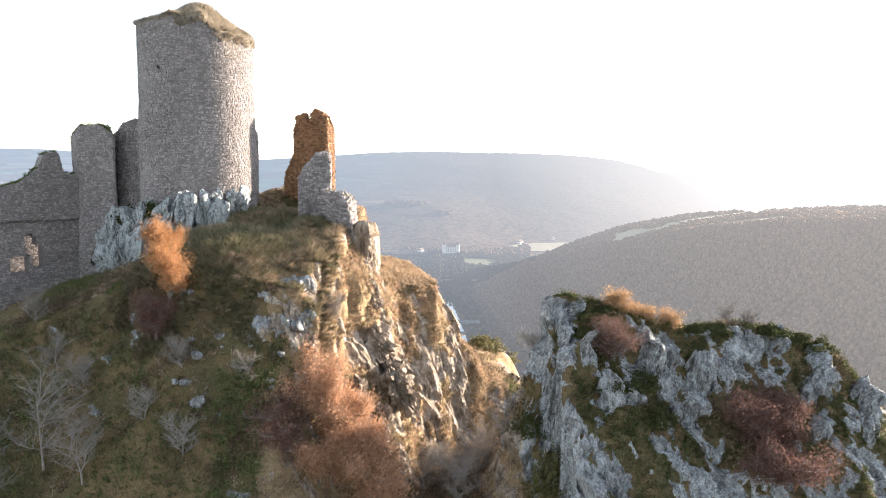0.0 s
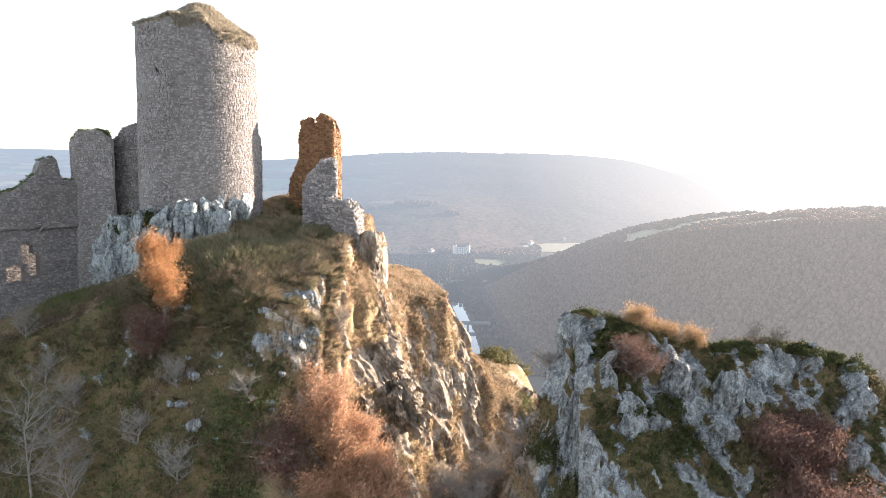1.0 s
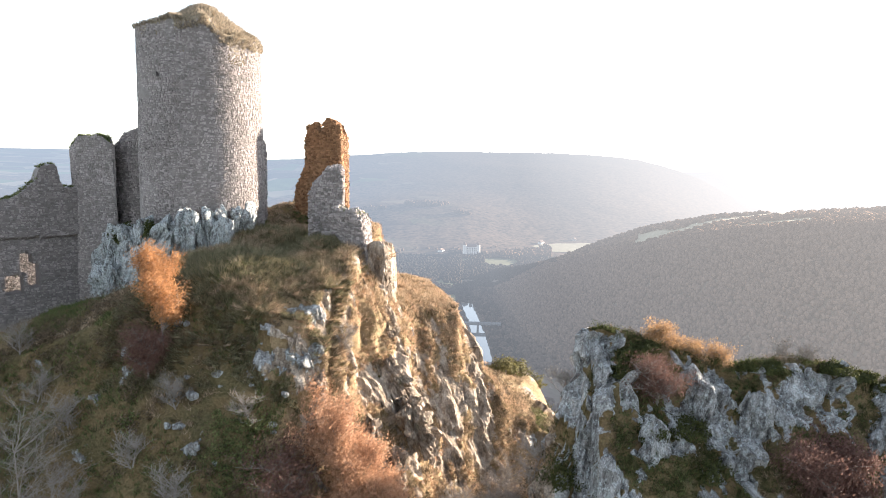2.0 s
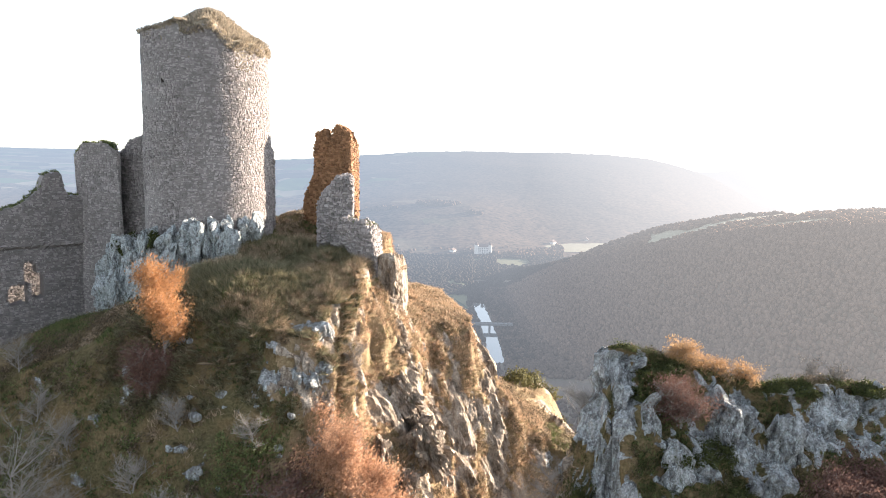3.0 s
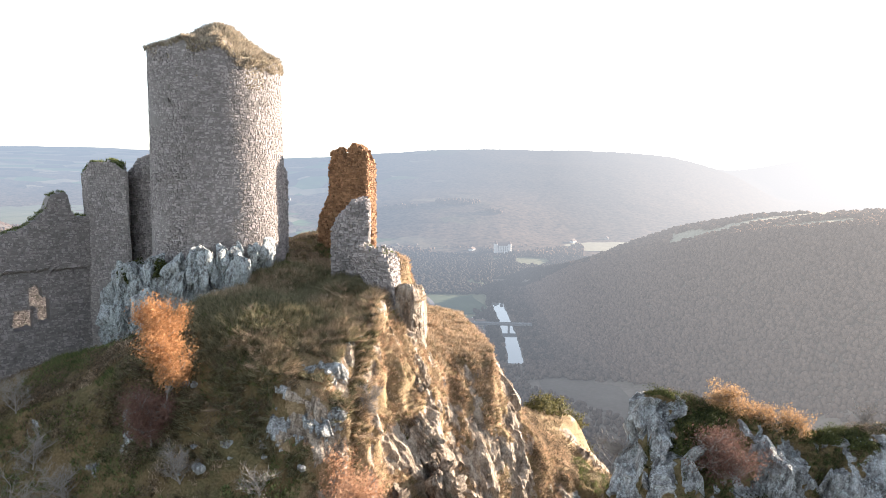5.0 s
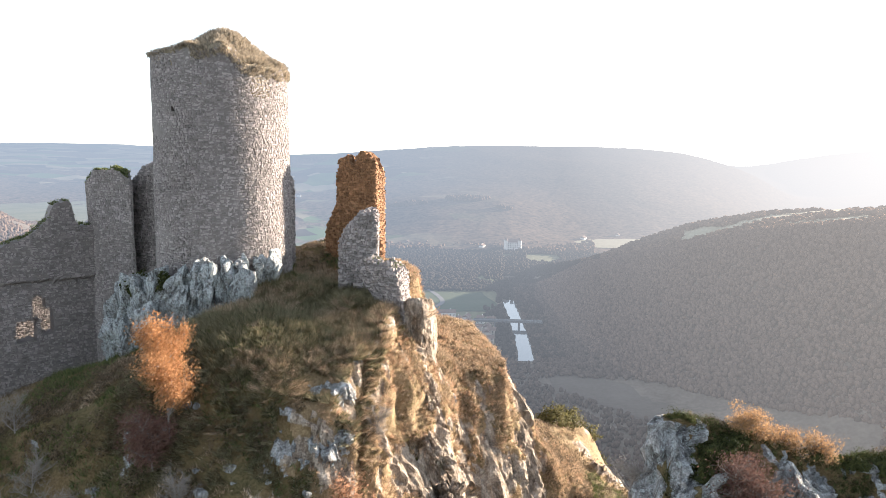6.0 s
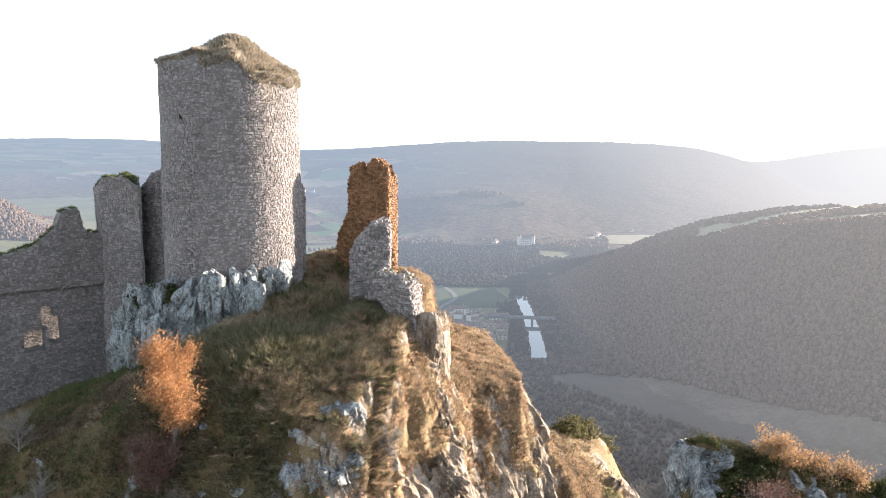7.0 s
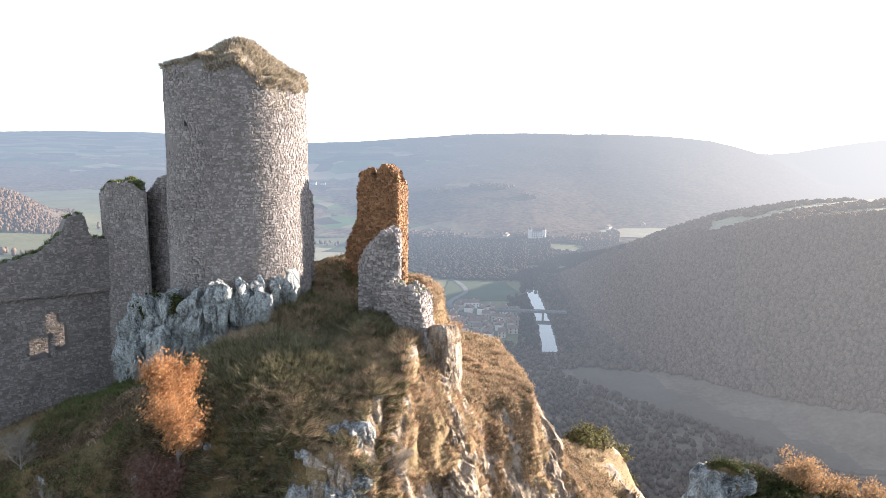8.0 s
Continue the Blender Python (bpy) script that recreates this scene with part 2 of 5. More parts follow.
DARKPANE = far_plain("dark_windows", (0.04, 0.04, 0.05), (0.08, 0.08, 0.09), 0.2, 1.0)
WOODFLOOR = far_plain("leaf_litter", (0.10, 0.08, 0.06), (0.22, 0.18, 0.14), 0.03, 0.3)
DRY = leaf_material("dry_grass", (0.10, 0.07, 0.045), (0.60, 0.46, 0.32), 0.3, 0.72)
GREEN = leaf_material("green_turf", (0.028, 0.04, 0.015), (0.17, 0.19, 0.075), 0.25, 0.72)
PALE_DRY = leaf_material("bleached_grass", (0.15, 0.125, 0.092), (0.51, 0.435, 0.335), 0.3, 0.65)
MOUND = leaf_material("olive_brown_grass", (0.03, 0.033, 0.016), (0.33, 0.29, 0.18), 0.25, 0.75)
HEATH = leaf_material("brown_heather", (0.05, 0.04, 0.026), (0.20, 0.15, 0.10), 0.25, 0.72)
FAR_WOOD = far_leaf("winter_woodland", (0.085, 0.064, 0.051), (0.135, 0.101, 0.081))
HILL_WOOD = far_leaf("hill_woodland", (0.115, 0.082, 0.063), (0.18, 0.13, 0.10))
# winter woodland darkened, painting the valley's shade into its colour
DIM_WOOD = far_leaf("shade_darkened_woodland", (0.05, 0.043, 0.037), (0.075, 0.063, 0.053))
FAR_RUST = far_leaf("rust_woodland", (0.08, 0.056, 0.042), (0.20, 0.138, 0.10))
RUSSET = leaf_material("russet_grass", (0.26, 0.165, 0.105), (0.60, 0.42, 0.285), 0.3, 0.55)
BARK = plain("grey_bark", (0.13, 0.115, 0.10), (0.32, 0.29, 0.26), 4, 0.95, 0.01, 30)
ORANGE = leaf_material("golden_orange_leaves", (0.21, 0.105, 0.05), (0.57, 0.315, 0.15), 0.4, 0.5)
PINK_OAK = leaf_material("rust_pink_leaves", (0.23, 0.13, 0.08), (0.60, 0.365, 0.23), 0.4, 0.5)
OLIVE = leaf_material("olive_leaves", (0.05, 0.05, 0.02), (0.19, 0.17, 0.075), 0.3)
GOLD = leaf_material("pale_golden_leaves", (0.20, 0.12, 0.06), (0.55, 0.345, 0.18), 0.35, 0.5)
REDDISH = leaf_material("wine_brown_leaves", (0.075, 0.042, 0.034), (0.20, 0.116, 0.092), 0.3)
EVERGREEN = leaf_material("evergreen_leaves", (0.018, 0.024, 0.009), (0.085, 0.09, 0.03), 0.25)


# ---- making meshes ----
def mesh_object(name, verts, faces, material, parent=None, smooth=False, label=""):
    me = bpy.data.meshes.new(name)
    me.from_pydata([tuple(v) for v in verts], [], faces)
    me.materials.append(material)
    if smooth:
        me.polygons.foreach_set("use_smooth", [True] * len(me.polygons))
    ob = new(name, me)
    ob.parent = parent
    if label:
        ob["label"] = label
    return ob


def part(name, bm, material, parent=None, label="", smooth=False):
    me = bpy.data.meshes.new(name)
    bm.to_mesh(me)
    bm.free()
    me.materials.append(material)
    if smooth:
        me.polygons.foreach_set("use_smooth", [True] * len(me.polygons))
    ob = new(name, me)
    ob.parent = parent
    if label:
        ob["label"] = label
    return ob


def holder(name, at, label, category, group="", turn=0):
    ob = new(name)
    ob.matrix_world = pose(*at, 0, 0, turn)
    return tagged(ob, label, category, group)


def fbm(x, y, z, octaves=4):
    return noise.fractal((x, y, z), 1.0, 2.0, octaves)


def smooth01(v):
    v = np.clip(v, 0, 1)
    return v * v * (3 - 2 * v)


def blocks(p, stretch=(1.0, 1.0, 0.45)):
    """Jointed rock: the height of the block at a point, -0.5 to 0.5, with its own tilt, and the depth of the joint beside it, 0 to 1."""
    q = Vector((p[0] * stretch[0], p[1] * stretch[1], p[2] * stretch[2]))
    q += 0.25 * Vector((noise.noise(q * 1.7), noise.noise(q * 1.7 + Vector((5, 0, 0))), 0))
    d, pts = noise.voronoi(q)
    c = pts[0]
    k = noise.cell(c * 9.7)
    tilt = Vector((noise.cell(c * 7.1 + Vector((3, 1, 2))) - 0.5, noise.cell(c * 5.3) - 0.5, noise.cell(c * 6.1 + Vector((1, 7, 4))) - 0.5))
    return k - 0.5 + (q - c).dot(tilt) * 1.3, math.exp(-((d[1] - d[0]) / 0.09) ** 2)


# ---- the ground: castle crag, rocky spur, slopes, valley, wooded hill, one sheet to the horizon ----
FLOOR = -180.0


def segment_ridge(x, y, spine, front, back, flat=0.4):
    """Height of a ridge along a spine of (x, y, z): the sides fall at the slopes front (towards -y) and back."""
    best = np.full(np.shape(x), -500.0)
    for (x0, y0, z0), (x1, y1, z1) in zip(spine, spine[1:]):
        dx, dy = x1 - x0, y1 - y0
        s = np.clip(((x - x0) * dx + (y - y0) * dy) / (dx * dx + dy * dy), 0, 1)
        px, py = x0 + s * dx, y0 + s * dy
        d = np.hypot(x - px, y - py)
        slope = np.where(y < py, front, back)
        end = np.where((s <= 0) & (x < px), 3.2, slope)
        best = np.maximum(best, z0 + s * (z1 - z0) - np.maximum(d - flat, 0) * np.maximum(slope, end))
    return best


SPUR = [(6.6, 40.4, -4.7), (8.6, 40.9, -5.0), (11.5, 41.2, -6.0), (14.5, 41.6, -6.8), (17.5, 42.0, -6.5), (20.5, 42.3, -7.0), (24.0, 42.6, -8.6), (30.0, 43.0, -12.0)]


def crag_height(x, y):
    turf = np.minimum(-0.123 * (x + 14) + 0.4265 * (y - 48), 0.25 - 0.07 * (x + 14))
    turf = turf - (0.52 + 0.17 * smooth01((y - 42) / 6)) * np.maximum(-15.6 - x, 0) - 0.9 * np.exp(-((x + 18.5) ** 2 / 12 + (y - 45.8) ** 2 / 7)) + 0.6 * np.exp(-((x + 12.5) ** 2 / 6 + (y - 41.5) ** 2 / 6))
    turf = turf - 1.0 * np.maximum(39.3 - y, 0)
    turf = turf - 1.1 * smooth01((y - 43.5) / 4) * smooth01((-5 - x) / 4) - 0.6 * np.exp(-((x + 16.8) ** 2 / 5 + (y - 47.6) ** 2 / 4))
    turf = turf + 1.5 * np.exp(-((x + 12.5) ** 2 / 8 + (y - 57.5) ** 2 / 9))
    turf = turf + 1.0 * np.exp(-((x + 8.7) ** 2 / 1.6 + (y - 46.7) ** 2 / 1.8))
    turf = turf - 0.75 * np.maximum(y - 62, 0)
    edge = np.interp(y, [36, 40, 48, 51, 56, 62, 90], [-8.7, -7.9, -6.4, -6.2, -7.2, -9.0, -11.0])
    d = x - edge
    front = np.interp(d, [0, 1.5, 6, 9, 40], [0, 1.9, 12.2, 16, 50])
    back = np.interp(d, [0, 0.4, 1.3, 5.9, 7.4, 9.8, 14.5, 40], [0, 0.3, 4.8, 5.5, 9.6, 12.2, 14.5, 45])
    k = smooth01((y - 44.5) / 7.5)
    z = turf - front * (1 - k) - back * k
    z = np.where(z < -16, -16 + (z + 16) * 0.62, z)
    saddle = -16.5 - 0.55 * np.maximum(37 - y, 0) - 0.6 * np.maximum(y - 47, 0) - 0.5 * np.maximum(x - 8, 0) - 0.25 * np.maximum(-2 - x, 0)
    z = np.maximum(z, saddle)
    z = z + 2.4 * np.exp(-((x - 4.6) ** 2 / 7 + (y - 65) ** 2 / 9))
    return np.maximum(z, segment_ridge(x, y, SPUR, 1.35, 2.2))


def far_height(x, y):
    r = np.hypot(x, y)
    az = np.degrees(np.arctan2(x, y))
    z = np.full(np.shape(x), FLOOR)
    # wooded hill across the river
    foot = np.interp(az, [2, 3, 5, 7, 12, 26, 45, 80], [1000, 860, 700, 625, 555, 480, 420, 420])
    crest = np.interp(az, [0, 3, 7.3, 14.6, 25, 45, 80], [1150, 1100, 950, 800, 700, 650, 650])
    top = np.interp(az, [1, 3, 7.3, 14.6, 19, 25, 45, 80, 110], [-180, -162, -127, -78, -58, -42, -22, -45, -180])
    k = smooth01((r - foot) / (crest - foot)) * 0.85 + 0.15 * np.clip((r - foot) / (crest - foot), 0, 1)
    flat = 40 + 210 * smooth01((az - 5) / 10)
    hill = FLOOR + (top - 9 - FLOOR) * k - np.maximum(r - crest - flat, 0) * 0.2
    z = np.where((az > 0.5) & (az < 110), np.maximum(z, hill), z)
    # plateau to the left
    left = np.interp(az, [-180, -60, -26, -19], [1, 1, 1, 0]) * smooth01((r - 300) / 450)
    z = np.where(az < -15, np.maximum(z, FLOOR + left * 66), z)
    bump1 = 50 * np.exp(-(((az + 40) / 4.2) ** 2) ** 1.5 - ((r - 1130) / 120) ** 2)
    return z + bump1


def on_plateau(x, y):
    a, r = math.degrees(math.atan2(x, y)), math.hypot(x, y)
    return 6 < a < 60 and r > float(np.interp(a, [0, 3, 7.3, 14.6, 25, 45, 80], [1150, 1100, 950, 800, 700, 650, 650])) + 15


def ground_height(x, y):
    near, far = crag_height(x, y), far_height(x, y)
    # flanks of the castle hill run out into the valley
    out = np.maximum.reduce([-26 - x, x - 24, 26 - y, y - 64, np.zeros(np.shape(x))])
    near = near - np.where(x < -26, 0.10, 0.35) * out
    return np.maximum(near, far)


def lines(lo, hi, a, b, step, grow):
    core = list(np.arange(a, b, step))
    out, s = [b], step
    while out[-1] < hi:
        s *= grow
        out.append(out[-1] + min(s, 60 + out[-1] * 0.05))
    left, s = [], step
    p = a
    while p > lo:
        s *= grow
        p -= min(s, 60 + abs(p) * 0.05)
        left.append(p)
    return np.array(left[::-1] + core + out)


# ribs (+) and gullies (-) that run down the sunny face: height, half width, line in plan, bareness
RIBS = [
    (0.75, 0.30, 0.9, [(-6.95, 46.4), (-6.6, 43.4), (-6.4, 41.5), (-6.05, 39.7), (-5.6, 37.6)]),
    (-1.0, 0.50, -0.1, [(-6.0, 46.0), (-5.6, 43.6), (-5.4, 42.2), (-5.15, 41.0), (-4.7, 39.0)]),
    (0.45, 0.28, 0.6, [(-7.9, 43.4), (-7.35, 40.5), (-7.05, 38.8), (-6.8, 37.4)]),
    (-0.4, 0.30, 0.1, [(-7.3, 43.5), (-6.9, 41.0), (-6.5, 38.8)]),
    (0.55, 0.40, 0.9, [(-5.3, 46.6), (-4.6, 46.0), (-3.9, 45.6), (-3.4, 44.6)]),
    (0.60, 0.45, 0.7, [(-3.6, 45.4), (-3.3, 43.6), (-2.6, 42.0), (-2.0, 40.5)]),
    (-0.6, 0.45, 0.1, [(-2.9, 48.2), (-2.3, 46.0), (-1.6, 44.0), (-0.9, 42.0)]),
    (0.60, 0.50, 0.8, [(-2.0, 50.6), (-1.2, 48.6), (-0.5, 46.5), (0.2, 44.0)]),
    (0.55, 0.45, 0.9, [(-1.0, 52.8), (0.2, 51.2), (1.2, 49.4), (1.9, 47.0)]),
]
# where the rock lies bare (+) or under grass (-): x, y, half widths, how much
BARE = [(0.2, 50.6, 2.2, 2.6, 0.6), (-3.6, 54.5, 3.6, 4.0, -0.9), (-2.6, 43.5, 1.8, 2.6, 0.35), (-8.5, 44.8, 2.2, 2.0, -0.7), (-9.3, 38.4, 1.4, 1.2, 0.9), (-8.6, 40.3, 1.1, 0.8, 0.8), (3.6, 52.0, 2.0, 5.0, -0.2), (6.9, 40.2, 1.6, 2.6, 0.6), (12.8, 38.6, 1.4, 2.6, 0.3), (8.8, 39.4, 0.9, 0.9, -0.7), (16.4, 38.2, 1.8, 2.2, -0.3)]


def off_line(x, y, line):
    best = 1e9
    for (x0, y0), (x1, y1) in zip(line, line[1:]):
        dx, dy = x1 - x0, y1 - y0
        t = min(1.0, max(0.0, ((x - x0) * dx + (y - y0) * dy) / (dx * dx + dy * dy)))
        best = min(best, math.hypot(x - x0 - t * dx, y - y0 - t * dy))
    return best


def build_ground():
    xs = lines(-4600, 4600, -28, 27, 0.16, 1.10)
    xs = np.concatenate([xs[xs < -11.0], np.arange(-11.0, 3.0, 0.095), xs[xs > 3.05]])
    ys = lines(-4600, 4600, 32, 59, 0.16, 1.09)
    ys = np.concatenate([ys[ys < 36.0], np.arange(36.0, 54.0, 0.115), ys[ys > 54.05]])
    X, Y = np.meshgrid(xs, ys)
    Z = ground_height(X, Y)
    gy, gx = np.gradient(Z, ys, xs)
    steep = np.hypot(gx, gy)
    nl = np.sqrt(1 + gx * gx + gy * gy)
    nx, ny, nz = -gx / nl, -gy / nl, 1 / nl
    verts, masks = [], []
    for i in range(len(ys)):
        for j in range(len(xs)):
            x, y, z = X[i, j], Y[i, j], Z[i, j]
            near = -90 < x < 90 and 0 < y < 130
            mask = 0.0
            if near and z > FLOOR + 2:
                s = min(1.0, max(0.0, (steep[i, j] - 0.55) / 0.8))
                low = fbm(x * 0.22, y * 0.22, z * 0.12, 3)
                tuft = fbm(x * 1.3, y * 1.3, 3.0, 3)
                rib = 0.0
                bare = 0.62 * s - 0.22 + 0.75 * fbm(x * 0.42 + 9, y * 0.42, z * 0.42, 3)
                bare -= 0.7 * float(smooth01((-7.6 - x) / 1.6))
                close = -13 < x < 27 and 33 < y < 60
                if close:
                    for h, w, b, line in RIBS:
                        d = off_line(x + 0.3 * noise.noise((y * 0.8, z * 0.5, h * 9)), y, line)
                        if d < 3 * w:
                            k = math.exp(-(d / w) ** 2)
                            rib += 0.5 * h * k * (0.75 + 0.5 * noise.noise((y * 0.9, z * 0.9, w)))
                            bare += b * k
                    for bx, by, rx, ry, b in BARE:
                        bare += b * math.exp(-((x - bx) / rx) ** 2 - ((y - by) / ry) ** 2)
                    # joints lean with the strata
                    k1, c1 = blocks((x + 0.35 * z, y, z), (0.85, 0.55, 0.40))
                    k2, c2 = blocks((x + 0.35 * z, y, z), (2.3, 1.5, 1.1))
                    spur = float(smooth01((x - 2.5) / 3.0))
                    stria = noise.ridged_multi_fractal((y * 1.1 + 0.6 * x, (x - 2 * z) * 0.12, (2 * x + z) * 0.25), 0.8, 2.2, 5, 1.0, 2.0) - 1.1
                    mask = float(smooth01((bare + 0.3 * k1 + 0.2 * k2 + (1 - spur) * (0.22 * stria - 0.22)) / 0.45))
                    stone = spur * (0.45 * k1 + 0.16 * k2 - 0.2 * c1 - 0.06 * c2) + (1 - spur) * (0.16 * k1 + 0.05 * k2 - 0.06 * c1 + 0.17 * stria)
                    stone += 0.07 * fbm(x * 3, y * 3, z * 2, 3)
                    a = 0.4 * low * s + mask * (0.04 + stone) + (1 - mask) * (0.14 * low + 0.17 * tuft + 0.10 * fbm(x * 3.1, y * 3.1, z, 2)) + rib
                else:
                    mask = float(smooth01(bare / 0.4)) * 0.8
                    a = 0.55 * low * s + 0.2 * low + 0.15 * tuft
                x, y, z = x + nx[i, j] * a, y + ny[i, j] * a, z + nz[i, j] * a
            elif z > FLOOR + 1:
                z += 3.0 * fbm(x * 0.012, y * 0.012, 0.0, 4)
            verts.append((x, y, z))
            masks.append(mask)
    n = len(xs)
    faces = [(i * n + j, i * n + j + 1, (i + 1) * n + j + 1, (i + 1) * n + j) for i in range(len(ys) - 1) for j in range(n - 1)]
    ob = mesh_object("ground", verts, faces, CRAG, smooth=True)
    ob.data.materials.append(WOODFLOOR)
    ob.data.materials.append(VALLEY)
    ob.data.materials.append(TURF)
    ob.data.materials.append(SPUR_MAT)
    ob.data.materials.append(STRAW)
    idx = []
    for f in faces:
        x, y, z = verts[f[0]]
        crag = -110 < x < 90 and 0 < y < 140
        rough = fbm(x * 0.3, y * 0.3, z * 0.3, 3) * 1.6
        turfy = x + rough < -9.6 or (x + rough < -7.0 and z > -3.2)
        idx.append((3 if turfy else 4 if x > 4.5 and y < 56 else 0) if crag else (5 if on_plateau(x, y) and x > 0.22 * y else 2 if (z < FLOOR + 1.5 and (x < -8 or y > 1050)) or (x < -200 and z < -90) else 1))
    ob.data.polygons.foreach_set("material_index", idx)
    ob.data.polygons.foreach_set("use_smooth", [bool(b) for b in np.array(masks)[np.array(faces)].mean(axis=1) < 0.4])
    ob.data.attributes.new("bare_rock", "FLOAT", "POINT").data.foreach_set("value", masks)
    global GROUND_V, GROUND_F, GROUND_BARE
    GROUND_BARE = np.array(masks)[np.array(faces)].mean(axis=1)
    GROUND_V, GROUND_F = np.array(verts), np.array(faces)
    return tagged(ob, "rocky castle hill with dry turf above a wooded river valley", "ground", kind="structure")


ground = build_ground()


def at_ground(x, y):
    return float(ground_height(np.array([x]), np.array([y]))[0])


# ---- distance: far hills and plain ----
FAR_R = [1380, 1600, 1800, 2150, 2500, 2900, 3600, 4650]
FAR_AZ = [-60, -40, -30, -22, -17, -12, -6, 0, 6, 10, 14, 18, 20, 22, 26, 32, 40]
FAR_Z = [
    (-118, -118, -112, -95, -75, -50, -10, 26),
    (-118, -118, -112, -95, -75, -50, -10, 26),
    (-118, -118, -112, -95, -75, -50, -10, 34),
    (-140, -130, -118, -95, -80, -55, -20, 10),
    (-180, -165, -140, -110, -65, -8, -20, -40),
    (-180, -170, -140, -112, -55, 2, -20, -40),
    (-180, -150, -112, -100, -40, 26, 0, -20),
    (-180, -150, -112, -85, -20, 34, 10, 0),
    (-180, -180, -140, -80, -15, 32, 10, 0),
    (-180, -180, -150, -80, -20, 28, 0, 0),
    (-180, -180, -165, -105, -50, 10, 0, -40),
    (-180, -180, -175, -155, -115, -52, -100, -60),
    (-180, -180, -180, -175, -155, -112, -170, -30),
    (-180, -180, -180, -180, -178, -170, -178, 0),
    (-180, -180, -180, -180, -178, -170, -150, 45),
    (-180, -180, -180, -180, -170, -130, -50, 30),
    # added high ground out of view, meant to shade the valley
    (-150, -40, 80, 150, 170, 170, 150, 150),
]


def backdrop_height(x, y):
    a, r = math.degrees(math.atan2(x, y)), math.hypot(x, y)
    return float(np.interp(a, FAR_AZ, [np.interp(r, FAR_R, row) for row in FAR_Z]))


def build_backdrop():
    rs = np.concatenate([np.arange(1380, 2950, 22), np.arange(2950, 4651, 60)])
    azs = np.arange(-60, 80.01, 0.3)
    table = np.array(FAR_Z, float)
    rows = np.array([np.interp(rs, FAR_R, row) for row in table])
    grid = np.array([np.interp(azs, FAR_AZ, rows[:, k]) for k in range(len(rs))])
    for _ in range(5):
        grid[1:-1] = (grid[:-2] + 2 * grid[1:-1] + grid[2:]) / 4
        grid[:, 2:-2] = (grid[:, :-4] + grid[:, 1:-3] + 2 * grid[:, 2:-2] + grid[:, 3:-1] + grid[:, 4:]) / 6
    verts = []
    for k, r in enumerate(rs):
        for i, a in enumerate(azs):
            x, y = r * math.sin(radians(a)), r * math.cos(radians(a))
            z = grid[k, i]
            if z > FLOOR + 1:
                z += 8 * fbm(x * 0.0022, y * 0.0022, 1.0, 4) * min(1, (r - 1380) / 300) + 1.6 * fbm(x * 0.03, y * 0.03, 2.0, 2)
            verts.append((x, y, z + 0.6))
    n = len(azs)
    faces = [(k * n + i, (k + 1) * n + i, (k + 1) * n + i + 1, k * n + i + 1) for k in range(len(rs) - 1) for i in range(n - 1)]
    ob = mesh_object("backdrop", verts, faces, FAR, smooth=True)
    return tagged(ob, "hazy far hills with woods and pale fields", "distant hills", kind="structure")


build_backdrop()


# ---- masonry ----
class Skin:
    """Gathers rubble stones that stand proud of a wall's core."""

    def __init__(self):
        self.verts, self.faces = [], []

    def stone(self, corners, normal, proud):
        """corners: four points on the core, in turn; the outer face is drawn in and pushed out."""
        c = sum(corners, Vector()) / 4
        k = len(self.verts)
        for p in corners:
            self.verts.append(p - normal * 0.03)
        for p in corners:
            q = c + (p - c) * random.uniform(0.58, 0.86)
            self.verts.append(q + normal * proud * random.uniform(0.7, 1.3))
        self.faces += [(k + 4, k + 5, k + 6, k + 7)] + [(k + i, k + (i + 1) % 4, k + 4 + (i + 1) % 4, k + 4 + i) for i in range(4)]


def lay(skin, place, length, bottom, top, keep=None, course=0.135, wide=0.175, proud=0.036, start=0.0):
    """Courses of stones over a surface place(u, z) -> point, outward normal."""
    z = bottom
    while z < top:
        h = course * random.uniform(0.65, 1.4)
        u = start + random.uniform(-0.2, 0.0)
        while u < start + length:
            w = wide * random.choice([0.5, 0.7, 0.9, 1.1, 1.4, 1.8]) * random.uniform(0.85, 1.15)
            if keep is None or keep(u + w / 2, z + h / 2):
                g = 0.006
                jit = lambda s: random.uniform(-s, s)
                pts = []
                for du, dz in ((g, g), (w - g, g), (w - g, h - g), (g, h - g)):
                    pts.append(place(u + du + jit(0.06), z + dz + jit(0.05) + 0.20 * noise.noise((u * 0.45, z * 0.5, 3.0)) + 0.06 * noise.noise((u * 2.2, z * 1.5, 7.0)))[0])
                skin.stone(pts, place(u + w / 2, z + h / 2)[1], proud)
            u += w
        z += h


